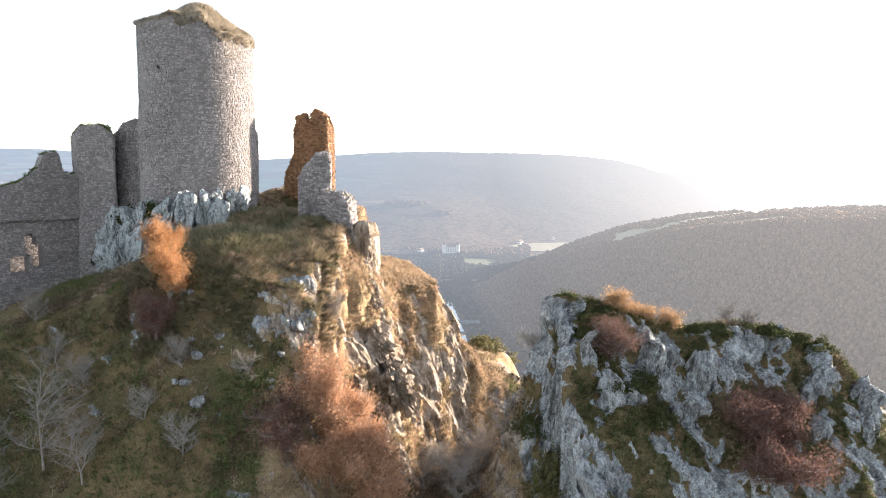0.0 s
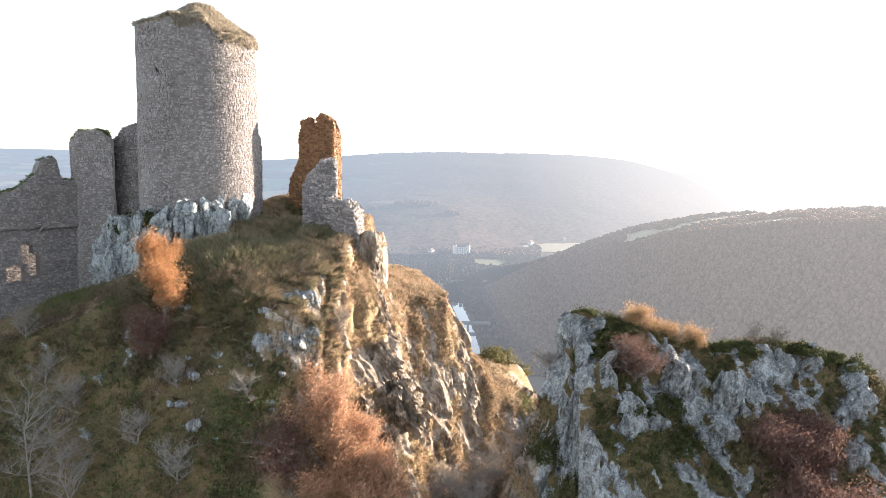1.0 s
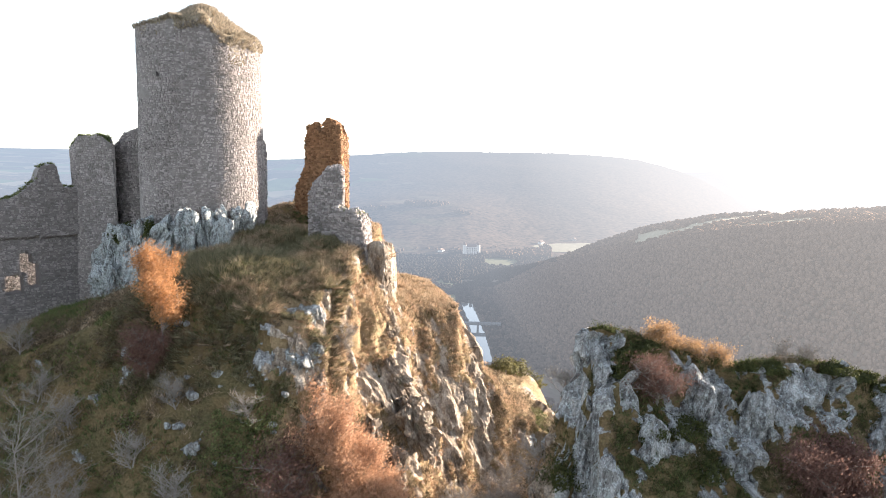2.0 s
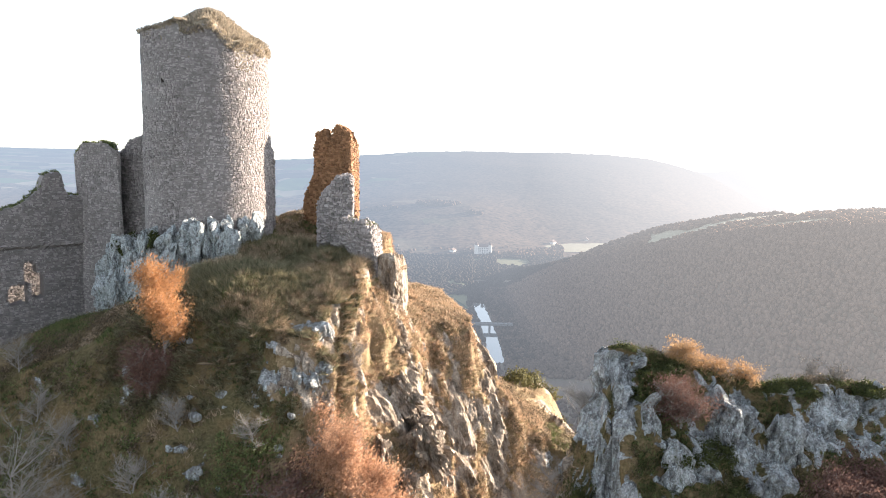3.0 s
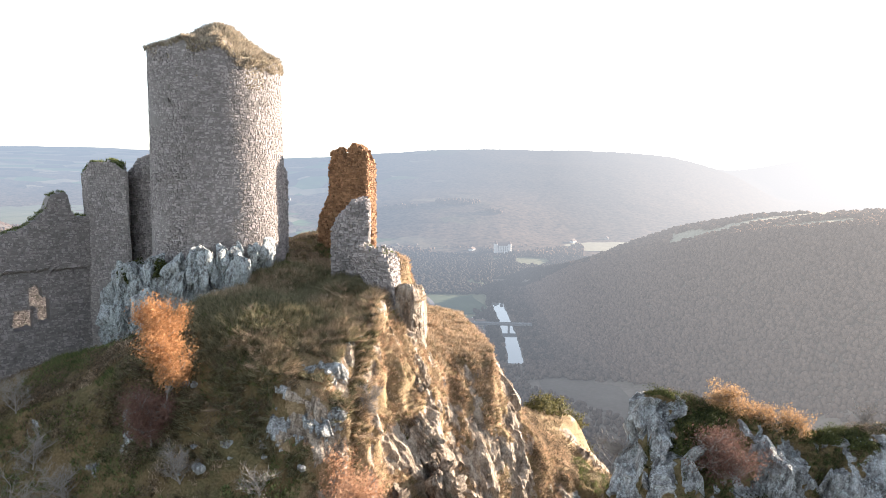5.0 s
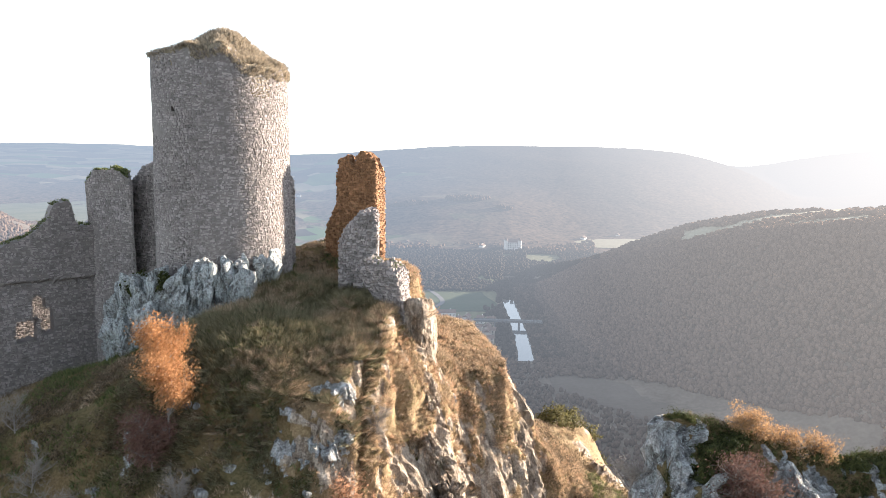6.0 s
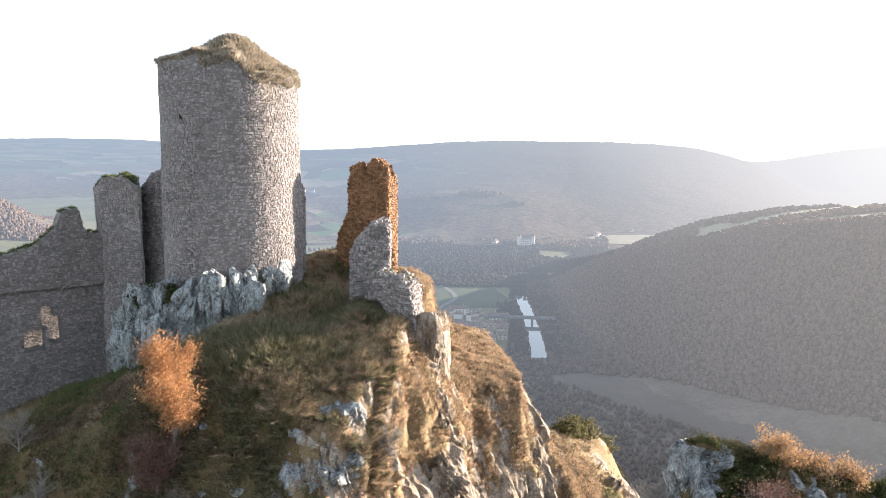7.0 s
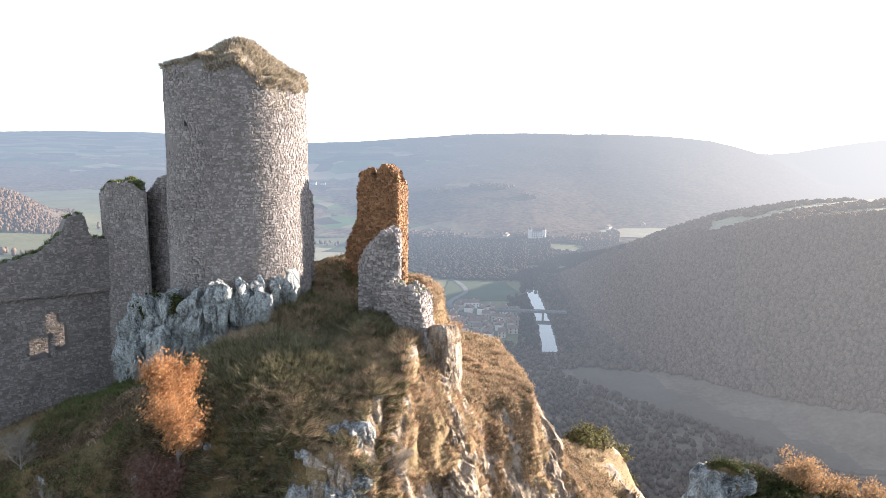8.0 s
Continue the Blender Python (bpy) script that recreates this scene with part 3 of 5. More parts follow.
def core_sheet(place_out, place_in, length, bottom, height_at, step=0.3, closed=False, keep=None, start=0.0):
    """Solid core between an outer and an inner surface, with an uneven top; cells that keep() refuses are left open."""
    nu = max(2, int(length / step))
    zs_n = 72
    verts, faces, index = [], [], {}
    def vert(i, k, side):
        if closed:
            i %= nu
        key = (i, k, side)
        if key not in index:
            u = start + length * i / nu
            z = bottom + (height_at(u) - bottom) * k / zs_n
            index[key] = len(verts)
            verts.append((place_out if side == 0 else place_in)(u, z)[0])
        return index[key]
    def solid(i, k):
        if k < 0 or k >= zs_n:
            return False
        if closed:
            i %= nu
        elif i < 0 or i >= nu:
            return False
        u = start + length * (i + 0.5) / nu
        z = bottom + (height_at(u) - bottom) * (k + 0.5) / zs_n
        return keep is None or keep(u, z)
    for i in range(nu):
        for k in range(zs_n):
            if not solid(i, k):
                continue
            a, b, c, d = [vert(i, k, 0), vert(i + 1, k, 0), vert(i + 1, k + 1, 0), vert(i, k + 1, 0)]
            e, f, g, h = [vert(i, k, 1), vert(i + 1, k, 1), vert(i + 1, k + 1, 1), vert(i, k + 1, 1)]
            faces += [(a, b, c, d), (f, e, h, g)]
            if not solid(i, k + 1):
                faces.append((d, c, g, h))
            if not solid(i, k - 1):
                faces.append((b, a, e, f))
            if not solid(i + 1, k):
                faces.append((b, f, g, c))
            if not solid(i - 1, k):
                faces.append((e, a, d, h))
    return verts, faces


def round_place(cx, cy, r, taper=0.0, z0=0.0):
    def place(u, z):
        a = u / r
        n = Vector((math.sin(a), -math.cos(a), 0))
        rr = r + taper * (z - z0) + 0.05 * fbm(u * 0.35, z * 0.35, 5.0, 3)
        return Vector((cx, cy, z)) + n * rr, n
    return place


def flat_place(x0, y0, x1, y1, out=0.0, wave=0.06):
    d = Vector((x1 - x0, y1 - y0, 0)).normalized()
    n = Vector((d.y, -d.x, 0))
    def place(u, z):
        return Vector((x0, y0, z)) + d * u + n * (out + wave * fbm(u * 0.4, z * 0.4, x0, 3)), n
    return place


# round keep
TX, TY, TR = -17.75, 52.0, 3.9


def tower_top(u):
    a = (u / TR + math.pi) % (2 * math.pi) - math.pi  # 0 faces the valley head, positive to the sunny side
    h = 12.15 + 0.12 * math.sin(3 * a + 1) - 0.75 * float(smooth01((a - 0.35) / 0.5)) + 0.35 * float(smooth01((a - 1.9) / 0.6))
    return h + 0.28 * fbm(u * 0.9, 0.0, 9.0, 3)


def build_tower():
    tower = holder("round_keep", (TX, TY, 0), "tall round grey rubble-stone keep with a grass-grown broken top", "tower")
    inv = Matrix.Translation((-TX, -TY, 0))
    out = round_place(0, 0, TR, -0.012, 6)
    inn = round_place(0, 0, TR - 1.5)
    length = 2 * math.pi * TR
    holes = [(-0.80, 7.35), (-0.98, 3.85), (0.12, 10.2), (-0.35, 8.9)]
    def hole(u, z):
        a = (u / TR + math.pi) % (2 * math.pi) - math.pi
        return any(abs(a - h[0]) * TR < 0.12 and abs(z - h[1]) < 0.14 for h in holes)
    v, f = core_sheet(out, inn, length, -2.5, tower_top, 0.24, closed=True, keep=lambda u, z: not hole(u, z))
    mesh_object("wall_core", v, f, MORTAR, tower, label="grey mortar core of the wall")
    def keep(u, z):
        return z < tower_top(u) - 0.12 and not hole(u, z)
    skin = Skin()
    lay(skin, out, length, -1.8, 12.6, keep, 0.11, 0.143, start=-math.pi * TR)
    # stones of the sunny flank that the path passes nearest are pieces of their own
    per, rest_v, rest_f, pieces = 8, [], [], []
    for s in range(len(skin.verts) // per):
        vs = skin.verts[s * per:(s + 1) * per]
        c = sum(vs[:4], Vector()) / 4
        a = math.atan2(c.x, -c.y)
        if 0.28 < a < 0.66 and 2.2 < c.z < 9.0 and len(pieces) < 295:
            pieces.append((c, a, (vs[1] - vs[0]).length, (vs[3] - vs[0]).length))
        else:
            k = len(rest_v)
            rest_v += vs
            rest_f += [(k + 4, k + 5, k + 6, k + 7)] + [(k + i, k + (i + 1) % 4, k + 4 + (i + 1) % 4, k + 4 + i) for i in range(4)]
    ob = mesh_object("stonework", rest_v, rest_f, STONE, tower, label="coursed grey rubble facing")
    tagged(ob, kind="stuff")
    return tower, pieces


keep_tower, keep_pieces = build_tower()


def cap_height(x, y):
    """Height of the turf on the keep's top; x and y in units of its radius."""
    r = math.hypot(x, y)
    rim = tower_top(math.atan2(x, -y) * TR)
    return 12.0 + (rim - 12.0) * min(1.0, r * r * 1.1) + 0.05 + 1.55 * math.exp(-((x - 0.08) ** 2 + y * y) / 0.24) - 0.06 * (r > 0.9)


def grass_dome():
    """Turf cap on the broken top of the keep."""
    bm = bmesh.new()
    bmesh.ops.create_icosphere(bm, subdivisions=5, radius=1.0)
    for v in bm.verts:
        x, y, z = v.co
        r = math.hypot(x, y)
        dome = cap_height(x, y)
        zz = dome + 0.16 * fbm(x * 4, y * 4, 2.0, 4) if z > 0 else 9.6
        v.co = (TX + x * (TR - 0.06), TY + y * (TR - 0.06), zz)
    ob = part("turf_cap", bm, BLEACHED, smooth=True)
    return tagged(ob, "mound of dry brown grass covering the tower top", "turf")


grass_dome()


# ---- the other ruins ----
def wall_block(name, label, corners, bottom, top_at, thick_core=MORTAR, facing=STONE, keep=None, course=0.13, wide=0.17, warp=None, category="ruined wall", stone_label="grey rubble facing"):
    """A wall mass over a four-cornered plan (counter-clockwise from above), faced with rubble on all its sides; top_at(x, y) gives its uneven top, warp(x, y, z) its lean."""
    warp = warp or (lambda x, y, z: (x, y))
    cx, cy = sum(c[0] for c in corners) / len(corners), sum(c[1] for c in corners) / len(corners)
    thing = holder(name, (cx, cy, bottom), label, category)
    base = Vector((cx, cy, bottom))
    n = 14
    verts, faces = [], []
    rows = 30
    loop = []
    for (x0, y0), (x1, y1) in zip(corners, corners[1:] + corners[:1]):
        for i in range(n):
            loop.append((x0 + (x1 - x0) * i / n, y0 + (y1 - y0) * i / n))
    for k in range(rows + 1):
        for x, y in loop:
            t = top_at(x, y)
            z = bottom + (t - bottom) * k / rows
            g = 0.97 + 0.02 * fbm(x * 0.7, y * 0.7, z * 0.7, 3)
            verts.append(Vector((*warp(cx + (x - cx) * g, cy + (y - cy) * g, z), z)) - base)
    m = len(loop)
    for k in range(rows):
        for i in range(m):
            faces.append((k * m + i, k * m + (i + 1) % m, (k + 1) * m + (i + 1) % m, (k + 1) * m + i))
    # cap: rings drawn in to the middle, following the broken top
    ring = rows * m
    for s in (0.66, 0.33):
        start = len(verts)
        for x, y in loop:
            px, py = cx + (x - cx) * s, cy + (y - cy) * s
            verts.append(Vector((px, py, top_at(px, py) + 0.08 * fbm(px * 2, py * 2, 1.0, 2))) - base)
        faces += [(ring + i, ring + (i + 1) % m, start + (i + 1) % m, start + i) for i in range(m)]
        ring = start
    verts.append(Vector((cx, cy, top_at(cx, cy))) - base)
    faces += [(ring + i, ring + (i + 1) % m, len(verts) - 1) for i in range(m)]
    mesh_object("core", verts, faces, thick_core, thing, label="mortared rubble core")
    skin = Skin()
    for (x0, y0), (x1, y1) in zip(corners, corners[1:] + corners[:1]):
        length = math.hypot(x1 - x0, y1 - y0)
        place = flat_place(x0 - cx, y0 - cy, x1 - cx, y1 - cy, 0.02, 0.02)
        def shifted(u, z, place=place):
            p, nn = place(u, z)
            return Vector((*warp(p.x + cx, p.y + cy, z), z)) - base, nn
        def inside(u, z, x0=x0, y0=y0, x1=x1, y1=y1, length=length):
            s = u / length
            return 0 <= s <= 1 and z < top_at(x0 + (x1 - x0) * s, y0 + (y1 - y0) * s) - 0.05 and (keep is None or keep(u, z))
        hi = max(top_at(x0, y0), top_at(x1, y1), top_at((x0 + x1) / 2, (y0 + y1) / 2)) + 0.6
        lay(skin, shifted, length, bottom, hi, inside, course, wide)
    # loose rubble along the broken top
    for _ in range(int(70 * len(corners))):
        k = random.randrange(len(corners))
        (x0, y0), (x1, y1) = corners[k], corners[(k + 1) % len(corners)]
        t, r = random.random(), math.sqrt(random.random())
        x, y = cx + (x0 + (x1 - x0) * t - cx) * r, cy + (y0 + (y1 - y0) * t - cy) * r
        w, d, a = random.uniform(0.06, 0.16), random.uniform(0.05, 0.11), random.uniform(0, 3.1)
        spot = Vector((x, y, top_at(x, y) + 0.01)) - base
        u, v = Vector((math.cos(a) * w, math.sin(a) * w, random.uniform(-0.03, 0.03))), Vector((-math.sin(a) * d, math.cos(a) * d, random.uniform(-0.03, 0.03)))
        skin.stone([spot - u - v, spot + u - v, spot + u + v, spot - u + v], Vector((0, 0, 1)), random.uniform(0.05, 0.14))
    ob = mesh_object("stonework", skin.verts, skin.faces, facing, thing, label=stone_label)
    tagged(ob, kind="stuff")
    return thing


def ragged(x, y, amount=0.35, scale=1.1):
    return amount * fbm(x * scale, y * scale, 4.0, 3)


# rust-red pier: tall rear wall, with a notched top
def red_top(x, y):
    h = np.interp(x, [-12.2, -11.5, -11.3, -10.9, -10.65, -10.5, -10.2, -10.1, -9.8, -9.2, -8.7], [3.2, 5.2, 6.0, 6.25, 6.2, 5.75, 5.7, 6.35, 6.5, 6.3, 5.5])
    return float(h) + ragged(x, y, 0.18, 1.7)


wall_block("rear_pier", "rust-red broken wall pier with a notched top", [(-11.5, 55.1), (-8.9, 54.6), (-8.6, 56.3), (-11.3, 56.7)], -1.5, red_top, RED_STONE, RED_STONE, stone_label="rust-red rubble facing")


def flare_top(x, y):
    return float(np.interp(x, [-12.4, -11.9, -11.3], [1.0, 2.4, 3.6])) + ragged(x, y, 0.3, 1.5)


wall_block("pier_flank", "rust-red bulging lower flank of the pier", [(-12.3, 55.4), (-11.3, 54.95), (-11.2, 56.3), (-12.2, 56.4)], -1.0, flare_top, RED_STONE, RED_STONE, stone_label="rust-red rubble facing")


def grey_top(x, y):
    h = np.interp(x, [-10.0, -9.7, -9.0, -8.5, -7.7], [1.6, 2.1, 2.8, 3.2, 3.05])
    return float(h) + 0.04 * (y - 49) + ragged(x, y, 0.3, 1.9)


wall_block("front_pier", "grey rubble wall pier with a stepped broken top", [(-9.95, 49.0), (-7.75, 48.75), (-7.95, 50.4), (-9.8, 50.7)], -3.0, grey_top)


wall_block("side_wall", "rust-red sunlit wall stepping up to the pier", [(-9.3, 50.6), (-7.75, 50.45), (-8.45, 54.5), (-9.5, 54.6)], -2.5, lambda x, y: 0.2 + 0.25 * (y - 50.5) + ragged(x, y, 0.5, 1.7), facing=RED_STONE, stone_label="rust-red rubble facing")


def stub_top(x, y):
    h = np.interp(x, [-8.7, -8.0, -7.4, -6.6, -6.0], [0.55, 0.75, 0.65, 0.5, 0.3])
    return float(h) + ragged(x, y, 0.3, 1.6)


def undercut(x, y, z):
    """The stub's foot has broken away beneath its inner end."""
    k = min(1.0, max(0.0, (0.3 - z) / 2.4))
    return x + k * 1.45 * (-5.6 - x) / 2.9, y


wall_block("wall_stub", "low grey undercut wall stub with moss on top", [(-8.55, 47.3), (-6.3, 46.75), (-5.95, 48.3), (-8.2, 48.9)], -4.2, stub_top, warp=undercut)


# wall remnant behind the keep
def strip_top(x, y):
    return 4.9 + ragged(x, y, 0.4, 1.2) - 1.2 * max(0.0, x + 14.3)


wall_block("wall_remnant", "narrow grey wall remnant joined to the keep", [(-15.8, 53.6), (-14.2, 53.1), (-14.05, 54.2), (-15.8, 54.9)], -1.0, strip_top)


# square turret beside the keep, hollow, with small arches low in its front
def polygon_place(corners, wave=0.10, lift=0.0):
    """Surface along a closed plan, counter-clockwise: u runs round it."""
    sides, total = [], 0.0
    for a, b in zip(corners, corners[1:] + corners[:1]):
        l = math.hypot(b[0] - a[0], b[1] - a[1])
        sides.append((total, l, a, b))
        total += l
    def place(u, z):
        u %= total
        s0, l, a, b = [t for t in sides if t[0] <= u][-1]
        k = (u - s0) / l
        n = Vector((b[1] - a[1], a[0] - b[0], 0)) / l
        soft = 0.10 * (2 * abs(k - 0.5)) ** 6
        return Vector((a[0] + (b[0] - a[0]) * k, a[1] + (b[1] - a[1]) * k, z + lift)) + n * (wave * fbm(u * 0.5, z * 0.4, 2.0, 3) - soft), n
    return place, total


TURRET = [(-29.15, 56.1), (-28.0, 55.35), (-25.2, 54.9), (-26.9, 57.7), (-28.6, 58.6)]


def turret_top(x, y):
    h = np.interp(x + 0.25 * (y - 55), [-29.0, -28.6, -28.0, -27.2, -26.0, -25.3, -24.9], [3.7, 4.5, 5.15, 5.3, 5.1, 4.75, 4.7])
    return float(h) + ragged(x, y, 0.2, 1.5)


def build_turret():
    mx, my = sum(c[0] for c in TURRET) / 5, sum(c[1] for c in TURRET) / 5
    thing = holder("wall_turret", (mx, my, -9), "pale grey rubble turret with a mossy broken top and small arches", "turret")
    outer = [(x - mx, y - my) for x, y in TURRET]
    place, length = polygon_place(outer, lift=9.0)
    inner, inner_length = polygon_place([(x * 0.5, y * 0.5) for x, y in outer], 0.0, 9.0)
    def top(u):
        p = place(u, 0)[0]
        return turret_top(p.x + mx, p.y + my)
    arches = [(2.05, -4.7, 0.20, 1.0), (2.75, -5.0, 0.24, 1.2), (3.3, -4.9, 0.20, 1.0), (3.8, -5.2, 0.18, 0.8)]
    def keep(u, z):
        if z > top(u) - 0.08:
            return False
        for au, az, w, h in arches:
            if abs(u - au) < w and az - h < z < az + math.sqrt(max(0, w * w - (u - au) ** 2)):
                return False
        return True
    v, f = core_sheet(place, lambda u, z: inner(u * inner_length / length, z), length, -9.0, top, 0.16, closed=True, keep=lambda u, z: keep(u, min(z, top(u) - 0.2)))
    mesh_object("wall_core", v, f, MORTAR, thing)
    skin = Skin()
    lay(skin, place, length, -9.0, 6.2, keep)
    tagged(mesh_object("stonework", skin.verts, skin.faces, STONE, thing, label="pale grey rubble facing"), kind="stuff")
    ring = [(x * 0.53, y * 0.53, turret_top(x * 0.53 + mx, y * 0.53 + my) + 8.9) for x, y in outer]
    mesh_object("turf_top", ring + [(0, 0, 14.1)], [(i, (i + 1) % 5, 5) for i in range(5)], TURF, thing, label="mossy turf on the broken top")


build_turret()
wall_block("link_wall", "dark grey wall joining turret and keep", [(-26.4, 56.5), (-21.3, 55.2), (-21.0, 56.8), (-26.0, 57.9)], -8.0, lambda x, y: float(np.interp(x, [-26, -25.4, -25.0, -24.3, -21], [4.5, 4.8, 5.5, 5.7, 5.5])) + ragged(x, y, 0.2, 1.4))


# curtain wall with window openings
CURTAIN_U = [0, 6, 9.0, 10.1, 11.0, 12.0, 12.65, 13.35, 13.6, 14.2, 14.7, 14.9, 15.05, 16.4]
CURTAIN_Z = [0.0, 0.1, 0.25, 0.4, 0.6, 0.9, 1.45, 2.1, 2.9, 3.2, 3.1, 1.8, 1.55, 1.5]


def build_curtain():
    x0, y0, x1, y1 = -40.0, 44.6, -28.2, 55.9
    length = math.hypot(x1 - x0, y1 - y0)
    thing = holder("curtain_wall", (x0, y0, -12), "grey ruined curtain wall with a ledge and broken windows", "ruined wall")
    def top(u):
        h = np.interp(u, CURTAIN_U, CURTAIN_Z)
        return float(h) + 0.22 * fbm(u * 1.2, 7.0, 0.0, 3) + (0.3 * fbm(u * 2.2, 3.0, 0.0, 3) if u > 11 else 0)
    openings = [(12.5, -4.0, 0.45, 0.7, 0.12), (12.95, -4.9, 0.38, 0.75, 0.10), (11.65, -5.5, 0.62, 0.45, 0.16), (8.2, -6.2, 0.4, 0.9, 0.12)]
    def keep(u, z):
        if z > top(u) - 0.1:
            return False
        for uu, zz, w, h, rag in openings:
            du = abs(u - uu) + rag * fbm(u * 3, z * 3, 1.0, 2)
            if du < w and zz - h < z < zz + h + math.sqrt(max(0, w * w - du * du)) * 0.8:
                return False
        return True
    def front(out):
        f = flat_place(0, 0, x1 - x0, y1 - y0, out)
        def place(u, z):
            p, n = f(u, z)
            # the upper storey overhangs on a ledge
            step = -0.25 if z < -2.0 else 0.0
            return p + n * step + Vector((0, 0, 12)), n
        return place
    v, f = core_sheet(front(0.0), front(-1.3), length, -12.0, top, 0.2, keep=lambda u, z: keep(u, min(z, top(u) - 0.2)))
    mesh_object("wall_core", v, f, MORTAR, thing)
    skin = Skin()
    lay(skin, front(0.0), length, -12.0, 3.2, keep)
    tagged(mesh_object("stonework", skin.verts, skin.faces, STONE, thing, label="grey rubble facing"), kind="stuff")
    return thing


build_curtain()
# courtyard wall behind, lit by the sun and seen through the openings
wall_block("courtyard_wall", "sunlit pale rubble wall inside the ruin", [(-41.0, 52.5), (-33.4, 59.6), (-34.3, 60.6), (-42.0, 53.5)], -11.0, lambda x, y: -2.6 + ragged(x, y, 0.4))


# ---- rocks ----
def rock_mesh(size, seed, boxy=0.45, detail=5, rough=0.34, freq=0.75):
    """A jointed outcrop: flat broken faces, upright blocks parted by clefts, chipped at the edges; boxy: how square it stands."""
    rng = random.Random(seed * 7 + 1)
    cuts = [Vector((1, 0, 0)), Vector((-1, 0, 0)), Vector((0, 1, 0)), Vector((0, -1, 0)), Vector((0, 0, 1)), Vector((0, 0, -1))]
    cuts = [(c + Vector((rng.uniform(-1, 1), rng.uniform(-1, 1), rng.uniform(-1, 1))) * 0.35).normalized() * rng.uniform(0.95, 1.2) for c in cuts]
    cuts += [Vector((rng.gauss(0, 1), rng.gauss(0, 1), rng.gauss(0, 0.7))).normalized() / rng.uniform(0.85, 1.0 + 0.3 * boxy) for _ in range(9)]
    bm = bmesh.new()
    bmesh.ops.create_icosphere(bm, subdivisions=detail, radius=1.0)
    sx, sy, sz = size
    o = Vector((seed * 3.7, seed * 1.3, seed * 2.1))
    for v in bm.verts:
        n = v.co.normalized()
        k = min(1.35, min(1 / max(0.05, n.dot(c)) for c in cuts))
        p = Vector((n.x * sx, n.y * sy, n.z * sz)) * k
        k1, c1 = blocks(p * freq + o, (1.0, 1.0, 0.5))
        k2, c2 = blocks(p * freq * 2.9 + o, (1.0, 1.0, 0.6))
        d = rough * min(1.0, sx * 1.2, sy * 1.2) * (0.85 * k1 - 0.5 * c1 + 0.32 * k2 - 0.22 * c2 + 0.16 * noise.fractal(p * 4.0, 0.8, 2.0, 3))
        v.co = p + Vector((n.x, n.y, n.z * 0.6)) * d
    return bm


def rock(at, size, seed, turn=0, tilt=0, lean=0, label="grey lichen-covered rock outcrop", group="crag rocks", material=ROCK, **kw):
    ob = part("rock_outcrop", rock_mesh(size, seed, **kw), material, smooth=False)
    ob.matrix_world = pose(*at, tilt, lean, turn)
    return tagged(ob, label, "rock", group)


# the rock foot under the keep: broken blocks of many sizes, a long slab running down on the shaded side
rng = random.Random(31)
FOOT = [(-23.3, 49.9, -3.6, 0.9, 1.0, 2.3), (-22.4, 49.2, -2.6, 0.8, 0.9, 1.9), (-22.9, 48.5, -4.6, 0.9, 0.8, 1.7), (-21.5, 48.8, -1.9, 0.7, 0.9, 1.6), (-20.9, 48.1, -2.6, 0.8, 0.8, 1.7), (-21.8, 47.6, -4.1, 0.8, 0.7, 1.3), (-20.1, 47.8, -1.2, 0.6, 0.8, 1.4), (-19.5, 47.4, -2.0, 0.8, 0.7, 1.4), (-20.3, 46.9, -3.0, 0.6, 0.6, 1.0), (-18.7, 47.4, -0.8, 0.7, 0.8, 1.1), (-18.2, 47.0, -1.5, 0.6, 0.6, 1.0), (-17.4, 47.3, -0.4, 0.7, 0.8, 1.0), (-16.7, 47.4, -0.2, 0.6, 0.7, 0.9), (-17.0, 46.9, -1.0, 0.5, 0.5, 0.7), (-15.9, 47.8, 0.0, 0.6, 0.7, 0.8), (-15.2, 48.3, 0.1, 0.5, 0.6, 0.7), (-14.6, 48.9, 0.1, 0.5, 0.5, 0.6), (-14.1, 49.6, 0.1, 0.45, 0.6, 0.6), (-15.0, 47.9, -0.7, 0.6, 0.5, 0.7)]
for i, (x, y, z, sx, sy, sz) in enumerate(FOOT):
    if x > -20.6:
        z, sz = z - 0.55, sz + 0.65
    rock((x, y, z), (sx * 1.15, sy, sz), i + 1, rng.uniform(-30, 30), rng.uniform(4, 16), rng.uniform(-4, 16), "blue-grey lichened block under the keep", "rocks under the keep", PALE_ROCK, boxy=0.3, rough=0.30, freq=0.62, detail=5)
# outcrops on the front of the crag
OUTCROPS = [(-8.6, 40.3, 1.1, 0.7), (-9.0, 38.6, 1.3, 0.9), (-7.7, 38.1, 0.7, 0.8)]
rock((-8.65, 40.6, -4.5), (1.25, 0.9, 0.95), 33, -14, 8, 0, rough=0.24, boxy=0.6, freq=1.1)
rock((-9.3, 39.0, -6.35), (1.4, 0.8, 1.15), 23, -10, 16, 0, rough=0.4, freq=1.1)
rock((-8.0, 38.7, -6.8), (0.9, 0.8, 1.3), 24, 15, 10, 0, rough=0.35, freq=1.0)
rock((-10.4, 38.0, -7.9), (0.8, 0.6, 0.8), 25, 30, 10, 0, rough=0.3, freq=1.2)
rock((-8.8, 37.8, -8.6), (1.0, 0.7, 1.2), 26, 5, 14, 0, rough=0.35, freq=1.1)
rock((-12.6, 35.6, -9.8), (0.5, 0.5, 0.8), 27, 10, 15, 0, detail=4)
